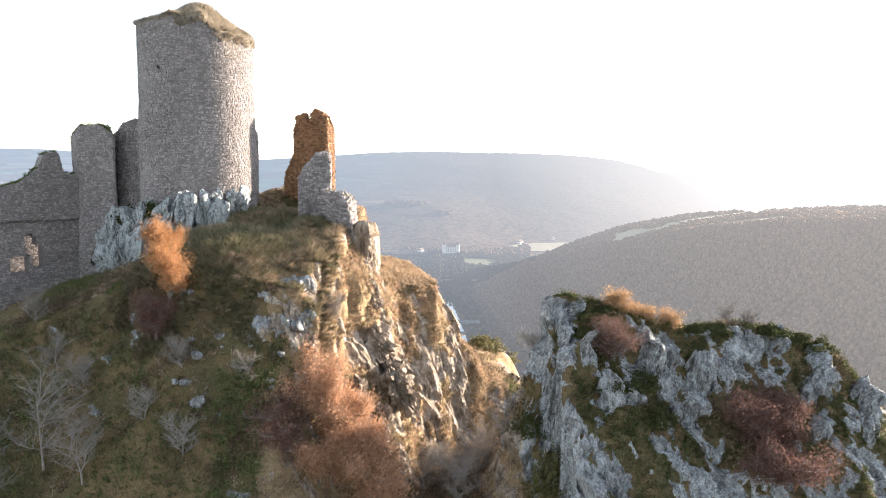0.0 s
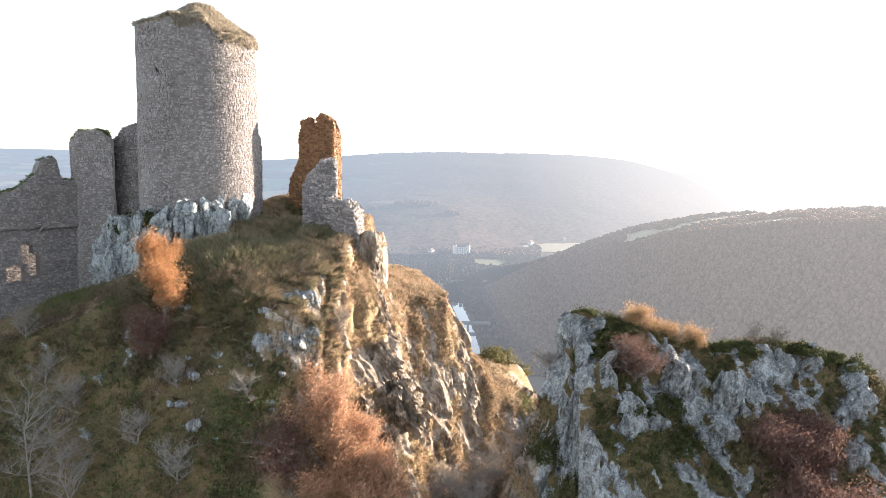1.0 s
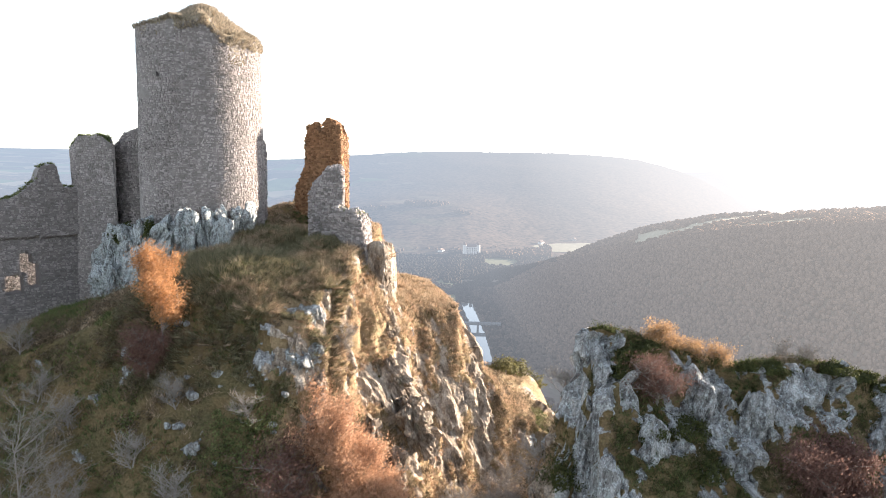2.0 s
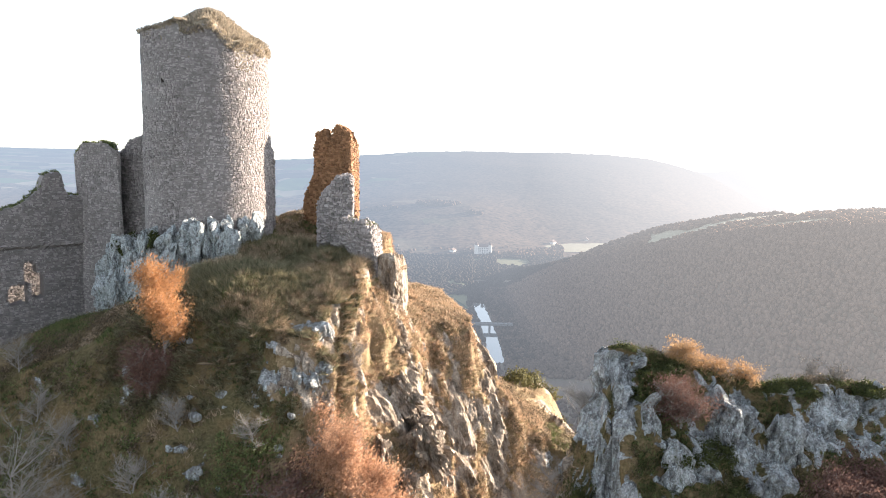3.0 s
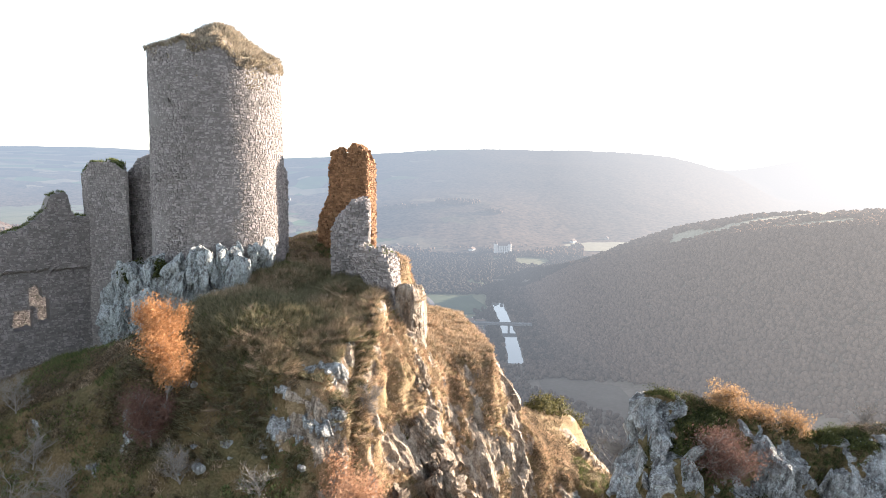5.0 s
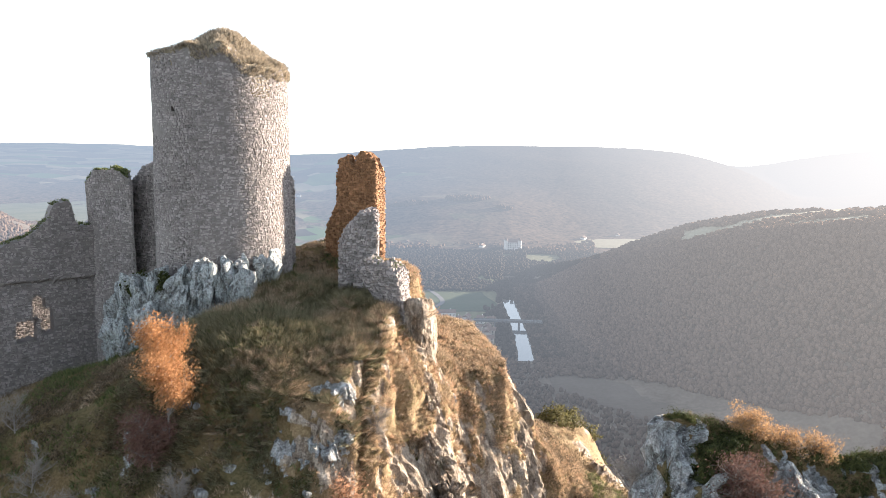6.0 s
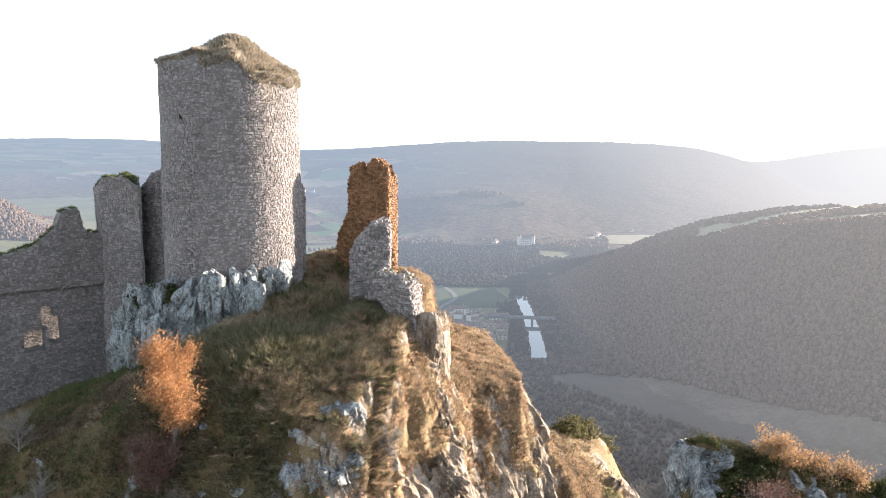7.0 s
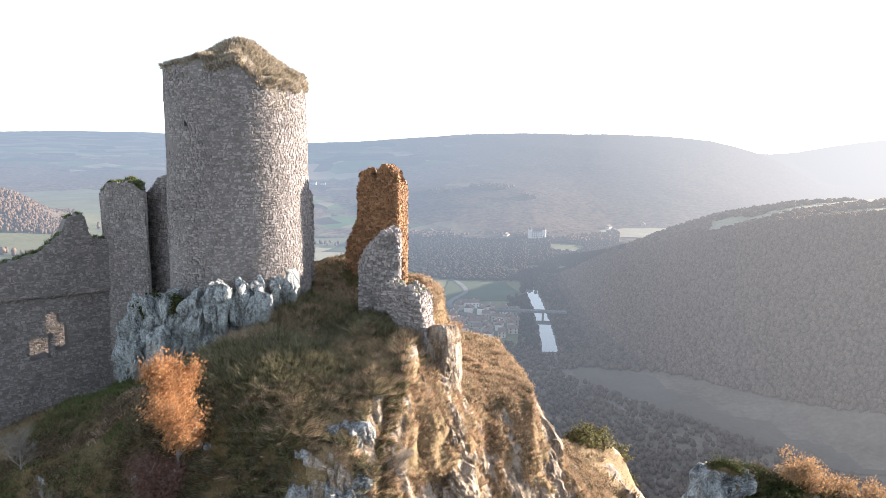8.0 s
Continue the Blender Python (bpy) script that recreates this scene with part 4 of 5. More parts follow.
# ribs of the sunny face
for i, (x, y, z, sx, sy, sz, lean) in enumerate([
    (-4.4, 45.7, -6.0, 0.5, 0.9, 1.1, 25), (-3.7, 43.6, -8.7, 0.7, 1.0, 1.6, 24), (-2.6, 42.6, -10.9, 0.8, 1.0, 1.8, 20), (-4.7, 40.2, -11.2, 0.6, 0.9, 2.0, 8),
    (-3.6, 39.8, -13.6, 0.8, 1.1, 2.4, 8)]):
    rock((x, y, z), (sx, sy, sz), 40 + i, 5 * i, 6, -lean, "pale jagged rock rib in low sun", "ribs of the crag", TAN_ROCK, rough=0.38, freq=1.5)
rock((-5.2, 47.8, -3.2), (0.95, 1.1, 2.0), 61, 10, 5, -6, "pale rock knob beside the wall stub", "ribs of the crag", TAN_ROCK, rough=0.16, freq=0.6)
rock((4.6, 65.0, -16.0), (1.8, 1.4, 1.6), 62, 10, 5, 0, "tan rock knob with cushion bushes", "ribs of the crag", TAN_ROCK, rough=0.4)
# slabs of the spur
for i, (x, y, z, sx, sy, sz, lean) in enumerate([
    (7.1, 40.4, -7.3, 1.2, 1.1, 2.4, 4), (7.2, 38.9, -9.8, 1.4, 1.3, 3.2, 5), (9.4, 38.0, -11.6, 1.4, 1.3, 3.0, -4),
    (12.3, 40.2, -9.2, 1.5, 1.1, 2.6, -5), (14.4, 39.9, -10.4, 1.5, 1.2, 2.8, 4),
    (18.0, 41.7, -8.7, 1.6, 1.0, 1.9, 8), (21.6, 41.2, -10.8, 1.6, 1.2, 2.8, -8), (20.6, 39.2, -13.2, 1.7, 1.3, 2.6, -5), (24.4, 41.0, -12.4, 1.6, 1.2, 2.8, -10)]):
    rock((x, y, z), (sx, sy, sz), 70 + i, 15 * i, 8, lean, "grey lichened slab of the spur", "spur slabs", rough=0.42, freq=0.8)


# loose stones on the slopes
stones = [part("boulder", rock_mesh((0.32, 0.26, 0.22), 200 + k, detail=3, rough=0.14, freq=1.6), ROCK) for k in range(3)]
for ob, (x, y) in zip(stones, ((-11.9, 37.4), (-10.3, 37.2), (-12.9, 36.7))):
    ob.matrix_world = pose(x, y, at_ground(x, y) + 0.1, 10, 5, 40)
    tagged(ob, "pale loose stone lying in the rough grass", "stone", "loose stones")
rng = random.Random(14)
for k in range(22):
    x, y = (rng.uniform(-14.5, -8.5), rng.uniform(34.5, 40.5)) if k < 18 else (rng.uniform(-12, -7), rng.uniform(41, 47)) if k < 26 else (rng.uniform(-4, 1), rng.uniform(44, 56))
    s = rng.uniform(0.3, 0.9)
    copy_thing(stones[k % 3], pose(x, y, at_ground(x, y) + 0.05, rng.uniform(-20, 20), rng.uniform(-20, 20), rng.uniform(0, 360)) @ Matrix.Diagonal((s, s, s, 1)))


# ---- plants ----
def tube(verts, faces, a, b, ra, rb, sides=5):
    d = (b - a).normalized()
    u = d.orthogonal().normalized()
    w = d.cross(u)
    k = len(verts)
    for p, r in ((a, ra), (b, rb)):
        for i in range(sides):
            t = 2 * math.pi * i / sides
            verts.append(p + (u * math.cos(t) + w * math.sin(t)) * r)
    faces += [(k + i, k + (i + 1) % sides, k + sides + (i + 1) % sides, k + sides + i) for i in range(sides)]


def grow(rng, height, spread, levels, start_r, forks=4, upright=0.5):
    """A branching skeleton: trunk tubes, limb tubes and twig ends."""
    trunk, limb, ends = ([], []), ([], []), []
    def branch(p, d, length, r, level):
        steps = 3
        for s in range(steps):
            d = (d + Vector((rng.uniform(-1, 1), rng.uniform(-1, 1), rng.uniform(-0.5, 1))) * 0.16).normalized()
            q = p + d * length / steps
            v, f = trunk if level == 0 else limb
            tube(v, f, p, q, r * (1 - 0.22 * s), r * (1 - 0.22 * (s + 1)), 6 if level == 0 else (4 if level == 1 else 3))
            p = q
            if level < levels:
                for _ in range(forks if level == 0 else forks - 1):
                    side = Vector((rng.uniform(-1, 1), rng.uniform(-1, 1), rng.uniform(-0.2, 1) * upright)).normalized()
                    branch(p, (d * 0.5 + side * spread).normalized(), length * rng.uniform(0.45, 0.68), r * 0.45, level + 1)
            if level >= levels - 1:
                ends.append(p.copy())
        ends.append(p.copy())
    branch(Vector((0, 0, -0.3)), Vector((0, 0, 1)), height * 0.55, start_r, 0)
    return trunk, limb, ends


def leaves(rng, ends, count, size, scatter):
    verts, faces = [], []
    weights = [rng.random() ** 1.3 + 0.12 for _ in ends]
    for home in rng.choices(ends, weights, k=count):
        c = home + Vector((rng.gauss(0, scatter), rng.gauss(0, scatter), rng.gauss(0, scatter)))
        n = Vector((rng.gauss(0, 1), rng.gauss(0, 1), rng.gauss(0, 1))).normalized()
        u = n.orthogonal().normalized() * size * rng.uniform(0.6, 1.4)
        w = n.cross(u).normalized() * size * rng.uniform(0.4, 0.9)
        k = len(verts)
        verts += [c - u, c - w * 0.7, c + u + n * size * 0.3, c + w * 0.7]
        faces.append((k, k + 1, k + 2, k + 3))
    return verts, faces


def tree(name, at, height, seed, label, leaf=None, count=0, leaf_size=0.09, scatter=0.16, spread=0.9, levels=3, r=0.10, forks=4, turn=0, squash=1.0, category="tree", group="", upright=0.5):
    rng = random.Random(seed)
    trunk, limb, ends = grow(rng, height, spread, levels, r, forks, upright)
    top = max(e.z for e in ends)
    k = height / top
    thing = holder(name, at, label, category, group, turn)
    fit = lambda vs: [Vector((v.x * k * squash, v.y * k * squash, v.z * k)) for v in vs]
    mesh_object("trunk", fit(trunk[0]), trunk[1], BARK, thing)
    mesh_object("branchwork", fit(limb[0]), limb[1], BARK, thing)
    if leaf:
        v, f = leaves(rng, fit(ends), count, leaf_size, scatter)
        mesh_object("crown", v, f, leaf, thing)
    return thing


def low(x, y):
    return at_ground(x, y)


tree("oak_tree", (-14.8, 38.0, low(-14.8, 38.0) + 0.1), 5.0, 3, "small oak with rust-orange autumn leaves on the slope", ORANGE, 17000, 0.055, 0.17, 0.75, squash=0.56, levels=3, forks=3)
tree("oak_tree", (-5.7, 36.4, -16.2), 9.0, 5, "large oak with rust-orange autumn leaves below the crag", PINK_OAK, 60000, 0.062, 0.26, 0.8, r=0.16, squash=0.68, forks=3, upright=0.7)
tree("oak_tree", (-8.8, 66.0, low(-8.8, 66.0)), 3.1, 14, "rust-leaved oak on the slope behind the piers", ORANGE, 9000, 0.06, 0.2, 1.0, squash=0.9, forks=3)
tree("oak_tree", (-7.7, 68.0, low(-7.7, 68.0)), 6.0, 15, "rust-leaved oak on the slope behind the piers", GOLD, 10000, 0.085, 0.28, 0.85, squash=0.55, forks=3)
tree("oak_shrub", (-15.3, 37.3, low(-15.3, 37.3) - 0.1), 2.3, 12, "low brown oak scrub under the small oak", REDDISH, 9000, 0.05, 0.25, 1.1, r=0.05)
tree("oak_tree", (-3.4, 35.6, -16.4), 5.0, 13, "lower oak with rust-orange autumn leaves", PINK_OAK, 16000, 0.078, 0.28, 0.9, squash=0.8, forks=3)
tree("oak_tree", (-8.7, 35.6, -13.2), 4.6, 6, "low oak with brownish red leaves", REDDISH, 12000, 0.065, 0.3, 1.0)
tree("oak_shrub", (17.5, 36.4, low(17.5, 36.4) - 0.6), 5.2, 8, "broad wine-brown oak scrub on the spur", REDDISH, 40000, 0.068, 0.30, 1.2, squash=1.25, upright=0.35, forks=3)
tree("oak_shrub", (9.6, 38.6, low(9.6, 38.6) - 0.1), 2.6, 9, "wine-brown shrub among the spur's slabs", REDDISH, 8000, 0.05, 0.22, 1.2, squash=1.1, r=0.06)
for i, (x, y, h, c) in enumerate([(10.2, 41.0, 1.25, 1900), (12.2, 41.2, 0.9, 1100), (13.3, 41.4, 1.0, 1200), (11.2, 41.1, 0.8, 900)]):
    tree("orange_shrub", (x, y, low(x, y) - 0.05), h, 20 + i, "sunlit golden shrub on the crest of the spur", GOLD, c * 2, 0.052, 0.12, 1.2, levels=2, r=0.04, forks=5, squash=1.2, category="shrub", group="crest shrubs")
for i, (x, y, h) in enumerate([(17.2, 42.1, 1.5), (18.4, 42.2, 1.3), (5.2, 41.0, 1.8), (4.4, 45.0, 2.6), (3.0, 43.0, 3.0), (1.6, 41.0, 3.6), (3.6, 40.0, 3.4), (0.2, 42.4, 3.2), (-20.0, 34.3, 6.0), (-22.4, 33.6, 5.0), (-24.5, 34.5, 4.5), (-17.6, 33.4, 3.6), (-12.8, 33.8, 2.6), (-15.0, 34.6, 2.2), (-10.2, 36.2, 2.0), (-18.6, 36.0, 2.4), (-21.0, 37.4, 2.2), (-13.6, 36.4, 1.8), (-6.3, 40.6, 1.6), (-3.0, 41.2, 2.0), (-26.5, 36.0, 4.2), (-23.0, 39.5, 2.4), (2.6, 45.5, 3.0), (1.0, 38.6, 3.8), (-1.0, 40.2, 3.4)]):
    tree("bare_tree" if h > 2.5 else "bare_shrub", (x, y, low(x, y) - 0.1), h, 40 + i, "leafless grey tree on the slope" if h > 2.5 else "leafless twiggy shrub on the rocks", None, 0, levels=3, r=0.05 if h < 2.5 else 0.06, forks=4, spread=0.8, category="tree" if h > 2.5 else "shrub")


def cushion(at, size, seed, material, label, count=1600, leaf=0.07, name="evergreen_bush", group="cushion bushes"):
    """A dense low bush: a lumpy mound of small leaves over short stems."""
    rng = random.Random(seed)
    thing = holder(name, at, label, "bush", group)
    sv, sf = [], []
    for _ in range(14):
        a, t = rng.uniform(0, 6.283), rng.uniform(0.3, 0.9)
        tube(sv, sf, Vector((0, 0, -0.3)), Vector((size[0] * t * math.cos(a) * 0.8, size[1] * t * math.sin(a) * 0.8, size[2] * math.sqrt(1 - t * t) * 0.85)), 0.03, 0.01, 3)
    mesh_object("stemwork", sv, sf, BARK, thing)
    verts, faces = [], []
    for _ in range(count):
        d = Vector((rng.gauss(0, 1), rng.gauss(0, 1), abs(rng.gauss(0, 1)))).normalized()
        k = (1 + 0.7 * noise.fractal(d * 1.9 + Vector((seed, 0, 0)), 1.0, 2.0, 3)) * rng.uniform(0.72, 1.03)
        c = Vector((d.x * size[0], d.y * size[1], d.z * size[2])) * k
        n = (d + Vector((rng.gauss(0, 1), rng.gauss(0, 1), rng.gauss(0, 1))) * 0.6).normalized()
        u = n.orthogonal().normalized() * leaf * rng.uniform(0.6, 1.4)
        w = n.cross(u).normalized() * leaf * rng.uniform(0.5, 1.0)
        i = len(verts)
        verts += [c - u, c - w, c + u, c + w]
        faces.append((i, i + 1, i + 2, i + 3))
    mesh_object("foliage", verts, faces, material, thing)
    return thing


for i, (x, y, sx, sz) in enumerate([(8.5, 39.7, 0.9, 0.5), (9.3, 40.2, 0.7, 0.4), (7.9, 38.9, 0.6, 0.6), (5.0, 38.2, 1.0, 1.4), (10.9, 38.0, 1.0, 0.9), (11.6, 37.0, 1.0, 0.9), (16.2, 41.2, 0.8, 0.45), (19.8, 41.7, 0.9, 0.5), (21.3, 41.9, 0.8, 0.4), (15.0, 41.2, 0.6, 0.4), (9.2, 37.4, 0.8, 0.8), (22.8, 42.0, 1.0, 0.7)]):
    cushion((x, y, low(x, y)), (sx, sx * 0.9, sz), 60 + i, EVERGREEN, "dark green cushion bush on the spur", 3000, 0.05)
for i, (x, y, sx, sz) in enumerate([(4.2, 64.6, 1.6, 1.1), (5.6, 65.2, 1.4, 0.9), (3.4, 63.6, 1.2, 0.9), (6.8, 66.0, 1.3, 0.8)]):
    cushion((x, y, low(x, y) + 0.1), (sx, sx, sz), 90 + i, OLIVE, "olive cushion bush on the rocky knob", 1500, 0.09)
cushion((5.9, 36.9, low(5.9, 36.9) - 0.2), (0.9, 0.9, 2.2), 103, OLIVE, "tall green bush at the foot of the spur", 5000, 0.055)
cushion((-21.9, 48.8, -1.6), (0.8, 0.7, 1.0), 101, EVERGREEN, "ivy bush at the foot of the keep")
cushion((-19.3, 47.3, -1.0), (0.55, 0.5, 0.7), 102, EVERGREEN, "ivy bush at the foot of the keep")


def scatter_points(count, seed, wanted, x_range, y_range, soil=0.45):
    """Random places on the ground's faces inside a stretch of the plan; wanted(x, y, z, normal z) chooses."""
    rng = random.Random(seed)
    mid = GROUND_V[GROUND_F].mean(axis=1)
    ok = np.where((mid[:, 0] > x_range[0]) & (mid[:, 0] < x_range[1]) & (mid[:, 1] > y_range[0]) & (mid[:, 1] < y_range[1]) & (GROUND_BARE < soil))[0]
    out, tries = [], 0
    while len(out) < count and tries < count * 8:
        tries += 1
        f = GROUND_F[ok[rng.randrange(len(ok))]]
        a, b, c = (Vector(GROUND_V[f[i]]) for i in (0, 1, 3))
        p = a + (b - a) * rng.random() + (c - a) * rng.random()
        n = (b - a).cross(c - a).normalized()
        if wanted(p.x, p.y, p.z, n.z):
            out.append((p, n))
    return out


def tufts(name, points, seed, material, label, blades, length, width, lay_over, category="grass", comb=0.0):
    rng = random.Random(seed)
    verts, faces = [], []
    for p, n in points:
        lean = Vector((rng.gauss(0, 1), rng.gauss(0, 1), 0)) * lay_over + Vector((n.x, n.y, 0)) * comb
        for _ in range(blades):
            b = p + Vector((rng.uniform(-0.12, 0.12), rng.uniform(-0.12, 0.12), -0.03))
            d = (Vector((0, 0, 1)) * 0.8 + n * 0.4 + lean + Vector((rng.gauss(0, 0.35), rng.gauss(0, 0.35), 0))).normalized()
            l = length * rng.uniform(0.5, 1.3)
            s = d.orthogonal().normalized()
            s.rotate(Matrix.Rotation(rng.uniform(0, 6.28), 3, d))
            tip = b + d * l + lean * l * 0.35 - Vector((0, 0, 0.12 * l))
            k = len(verts)
            verts += [b - s * width, b + s * width, tip]
            faces.append((k, k + 1, k + 2))
    ob = mesh_object(name, verts, faces, material)
    return tagged(ob, label, category, kind="stuff")


zone = lambda x, y, z: fbm(x * 0.28, y * 0.28, z * 0.1, 3)
clump = lambda x, y: fbm(x * 1.5, y * 1.5, 3.0, 2) > -0.12
bare = lambda x, y: any((x - a) ** 2 / c ** 2 + (y - b) ** 2 / d ** 2 < 1 for a, b, c, d in OUTCROPS)
pts = scatter_points(34000, 1, lambda x, y, z, nz: nz > (0.22 if -8.5 < x < 5 else 0.44) and clump(x, y) and not bare(x, y) and (zone(x, y, z) > 0.0 or -8 < x < 5) and (x > -8.3 or zone(x, y, z) > (0.12 if y > 46 else 0.3)) and (x < 5 or (x > 8.4 and zone(x, y, z) > 0.3)), (-24, 24), (33, 66), 0.7)
tufts("dry_grass", pts, 1, DRY, "tufts of dry straw-coloured grass over the crag", 9, 0.27, 0.014, 0.25, comb=0.2)
pts = scatter_points(15000, 21, lambda x, y, z, nz: nz > 0.15 and fbm(x * 0.9, y * 0.9, z * 0.9, 2) > -0.1, (-8.6, 4.5), (36, 60), 0.8)
tufts("face_grass", pts, 21, RUSSET, "short russet grass clinging to the sunny face", 9, 0.2, 0.013, 0.3, comb=0.1)
pts = scatter_points(5000, 22, lambda x, y, z, nz: nz > 0.15 and fbm(x * 0.6 + 20, y * 0.6, z * 0.6, 2) > 0.12, (-8.6, 4.5), (36, 60), 0.8)
tufts("face_moss", pts, 22, OLIVE, "yellow-green moss and grass on the sunny face", 9, 0.16, 0.013, 0.3)
pts = scatter_points(24000, 2, lambda x, y, z, nz: nz > 0.3 and zone(x, y, z) < 0.15 and not bare(x, y) and (x < -8.5 or x > 5), (-34, 26), (28, 56))
tufts("green_grass", pts, 2, GREEN, "rough green grass on the shaded slope", 8, 0.28, 0.018, 0.25)
pts = scatter_points(13000, 3, lambda x, y, z, nz: nz > 0.3 and not bare(x, y) and zone(x + 40, y, z) > 0.0, (-32, 26), (28, 62))
tufts("heather", pts, 3, HEATH, "brown heather and dead bracken over the crag", 10, 0.27, 0.011, 0.2, "heather")
pts = scatter_points(15000, 4, lambda x, y, z, nz: nz > 0.3 and not bare(x, y) and fbm(x * 1.1, y * 1.1, 8.0, 2) > -0.16, (-18, -6.5), (37, 50))
tufts("mound_grass", pts, 4, MOUND, "long olive-brown grass combed down over the mound", 9, 0.36, 0.015, 0.25, comb=0.5)


pts = scatter_points(1700, 41, lambda x, y, z, nz: nz > 0.4 and not bare(x, y), (-17, -7), (38, 51))
tufts("mound_tussocks", pts, 41, MOUND, "tussocks of long brown grass on the mound", 34, 0.62, 0.013, 0.35, comb=0.9)
pts = scatter_points(900, 42, lambda x, y, z, nz: nz > 0.4 and not bare(x, y) and zone(x + 70, y, z) > 0.05, (-16, -6.5), (38, 51))
tufts("straw_tussocks", pts, 42, DRY, "tussocks of long straw-coloured grass on the mound", 34, 0.6, 0.012, 0.35, comb=0.9)


def scrub(name, points, seed, material, label, leaf=0.05, count=130, size=0.5):
    rng = random.Random(seed)
    verts, faces = [], []
    for p, n in points:
        s = size * rng.uniform(0.5, 1.4)
        for _ in range(count):
            d = Vector((rng.gauss(0, 1), rng.gauss(0, 1), rng.gauss(0, 1))).normalized()
            c = p + Vector((d.x * s, d.y * s, s * 0.5 + d.z * s * 0.8)) * 1.0 * rng.uniform(0.5, 1.1)
            m = (d + Vector((rng.gauss(0, 1), rng.gauss(0, 1), rng.gauss(0, 1)))).normalized()
            u = m.orthogonal().normalized() * leaf * rng.uniform(0.6, 1.5)
            w = m.cross(u).normalized() * leaf * rng.uniform(0.3, 0.8)
            k = len(verts)
            verts += [c - u, c - w, c + u, c + w]
            faces.append((k, k + 1, k + 2, k + 3))
    ob = mesh_object(name, verts, faces, material)
    return tagged(ob, label, "scrub", kind="stuff")


scrub("green_scrub", scatter_points(420, 5, lambda x, y, z, nz: zone(x, y + 20, z) > -0.05, (-36, -9), (26, 36.5)), 5, GREEN, "low green bramble scrub on the shaded slope")
scrub("brown_scrub", scatter_points(420, 6, lambda x, y, z, nz: zone(x, y + 50, z) > 0.0, (-36, -7), (26, 42)), 6, HEATH, "low brown scrub on the shaded slope")
scrub("gap_scrub", scatter_points(300, 7, lambda x, y, z, nz: z < -11, (-3, 8), (36, 60)), 7, HEATH, "brown leafless scrub in the gap between crag and spur")


scrub("spur_scrub", scatter_points(1500, 17, lambda x, y, z, nz: zone(x, y + 30, z) > -0.25, (5, 26), (33, 44), 0.3), 17, EVERGREEN, "low dark green heath between the spur's slabs", 0.032, 60, 0.24)
scrub("spur_bracken", scatter_points(700, 18, lambda x, y, z, nz: zone(x, y + 60, z) > 0.0, (5, 26), (33, 44), 0.4), 18, HEATH, "dead brown bracken between the spur's slabs", 0.035, 50, 0.26)
tufts("spur_heath", scatter_points(9000, 19, lambda x, y, z, nz: clump(x, y), (4.5, 27), (32, 45), 0.35), 19, EVERGREEN, "short dark green heath on the spur", 9, 0.17, 0.014, 0.3, "heather")


russet = scatter_points(420, 8, lambda x, y, z, nz: nz > 0.5 and (x + 7.8) ** 2 / 4.0 + (y - 44.8) ** 2 / 7.0 < 1.0 + zone(x * 4, y * 4, 0), (-11, -5), (41, 49)) + scatter_points(160, 9, lambda x, y, z, nz: nz > 0.5 and (x + 12) ** 2 / 4 + (y - 48.6) ** 2 < 0.8 + zone(x * 4, y * 4, 0), (-14.5, -9), (46, 51))
russet += scatter_points(140, 43, lambda x, y, z, nz: (x + 10.9) ** 2 + (y - 50.2) ** 2 < 0.9, (-12.5, -9), (48.5, 52))
tufts("russet_grass", russet, 8, RUSSET, "long russet grass beside the wall stub", 14, 0.42, 0.010, 0.25)

knob = []
rng = random.Random(77)
for _ in range(160):
    a, r = rng.uniform(0, 6.283), math.sqrt(rng.random())
    knob.append((Vector((-5.2 + 0.75 * r * math.cos(a), 47.7 + 0.9 * r * math.sin(a), -1.35 - 0.8 * r * r)), Vector((math.cos(a) * r, math.sin(a) * r, 0.8)).normalized()))
tufts("knob_grass", knob, 78, DRY, "straw-coloured grass over the rock knob", 10, 0.34, 0.012, 0.2, comb=0.8)


# grass on the keep's broken top
random.seed(31)
cap = []
for _ in range(2800):
    a, r = random.uniform(0, 2 * math.pi), TR * math.sqrt(random.random()) * 0.96
    if r > 0.84 * TR and math.pi < a < 2 * math.pi - 0.1 and random.random() < 0.85:
        continue
    x, y = r * math.sin(a) / TR, -r * math.cos(a) / TR
    z = cap_height(x, y)
    cap.append((Vector((TX + x * TR, TY + y * TR, z)), Vector((math.sin(a) * r / TR, -math.cos(a) * r / TR, 0.6)).normalized()))
tufts("keep_top_grass", cap, 9, PALE_DRY, "long bleached grass on the keep's broken top", 12, 0.32, 0.02, 0.18, comb=0.4)
rim = []
for _ in range(850):
    a = random.uniform(-2.0, 2.2)
    if a > -0.2 or (abs(a) < 1.2 and random.random() < 0.25):
        n = Vector((math.sin(a), -math.cos(a), 0))
        rim.append((Vector((TX, TY, tower_top(a * TR) + random.uniform(-0.6, -0.05) * (1 if a > 0 else 0.3))) + n * (TR - 0.04), n))
wall_top = []
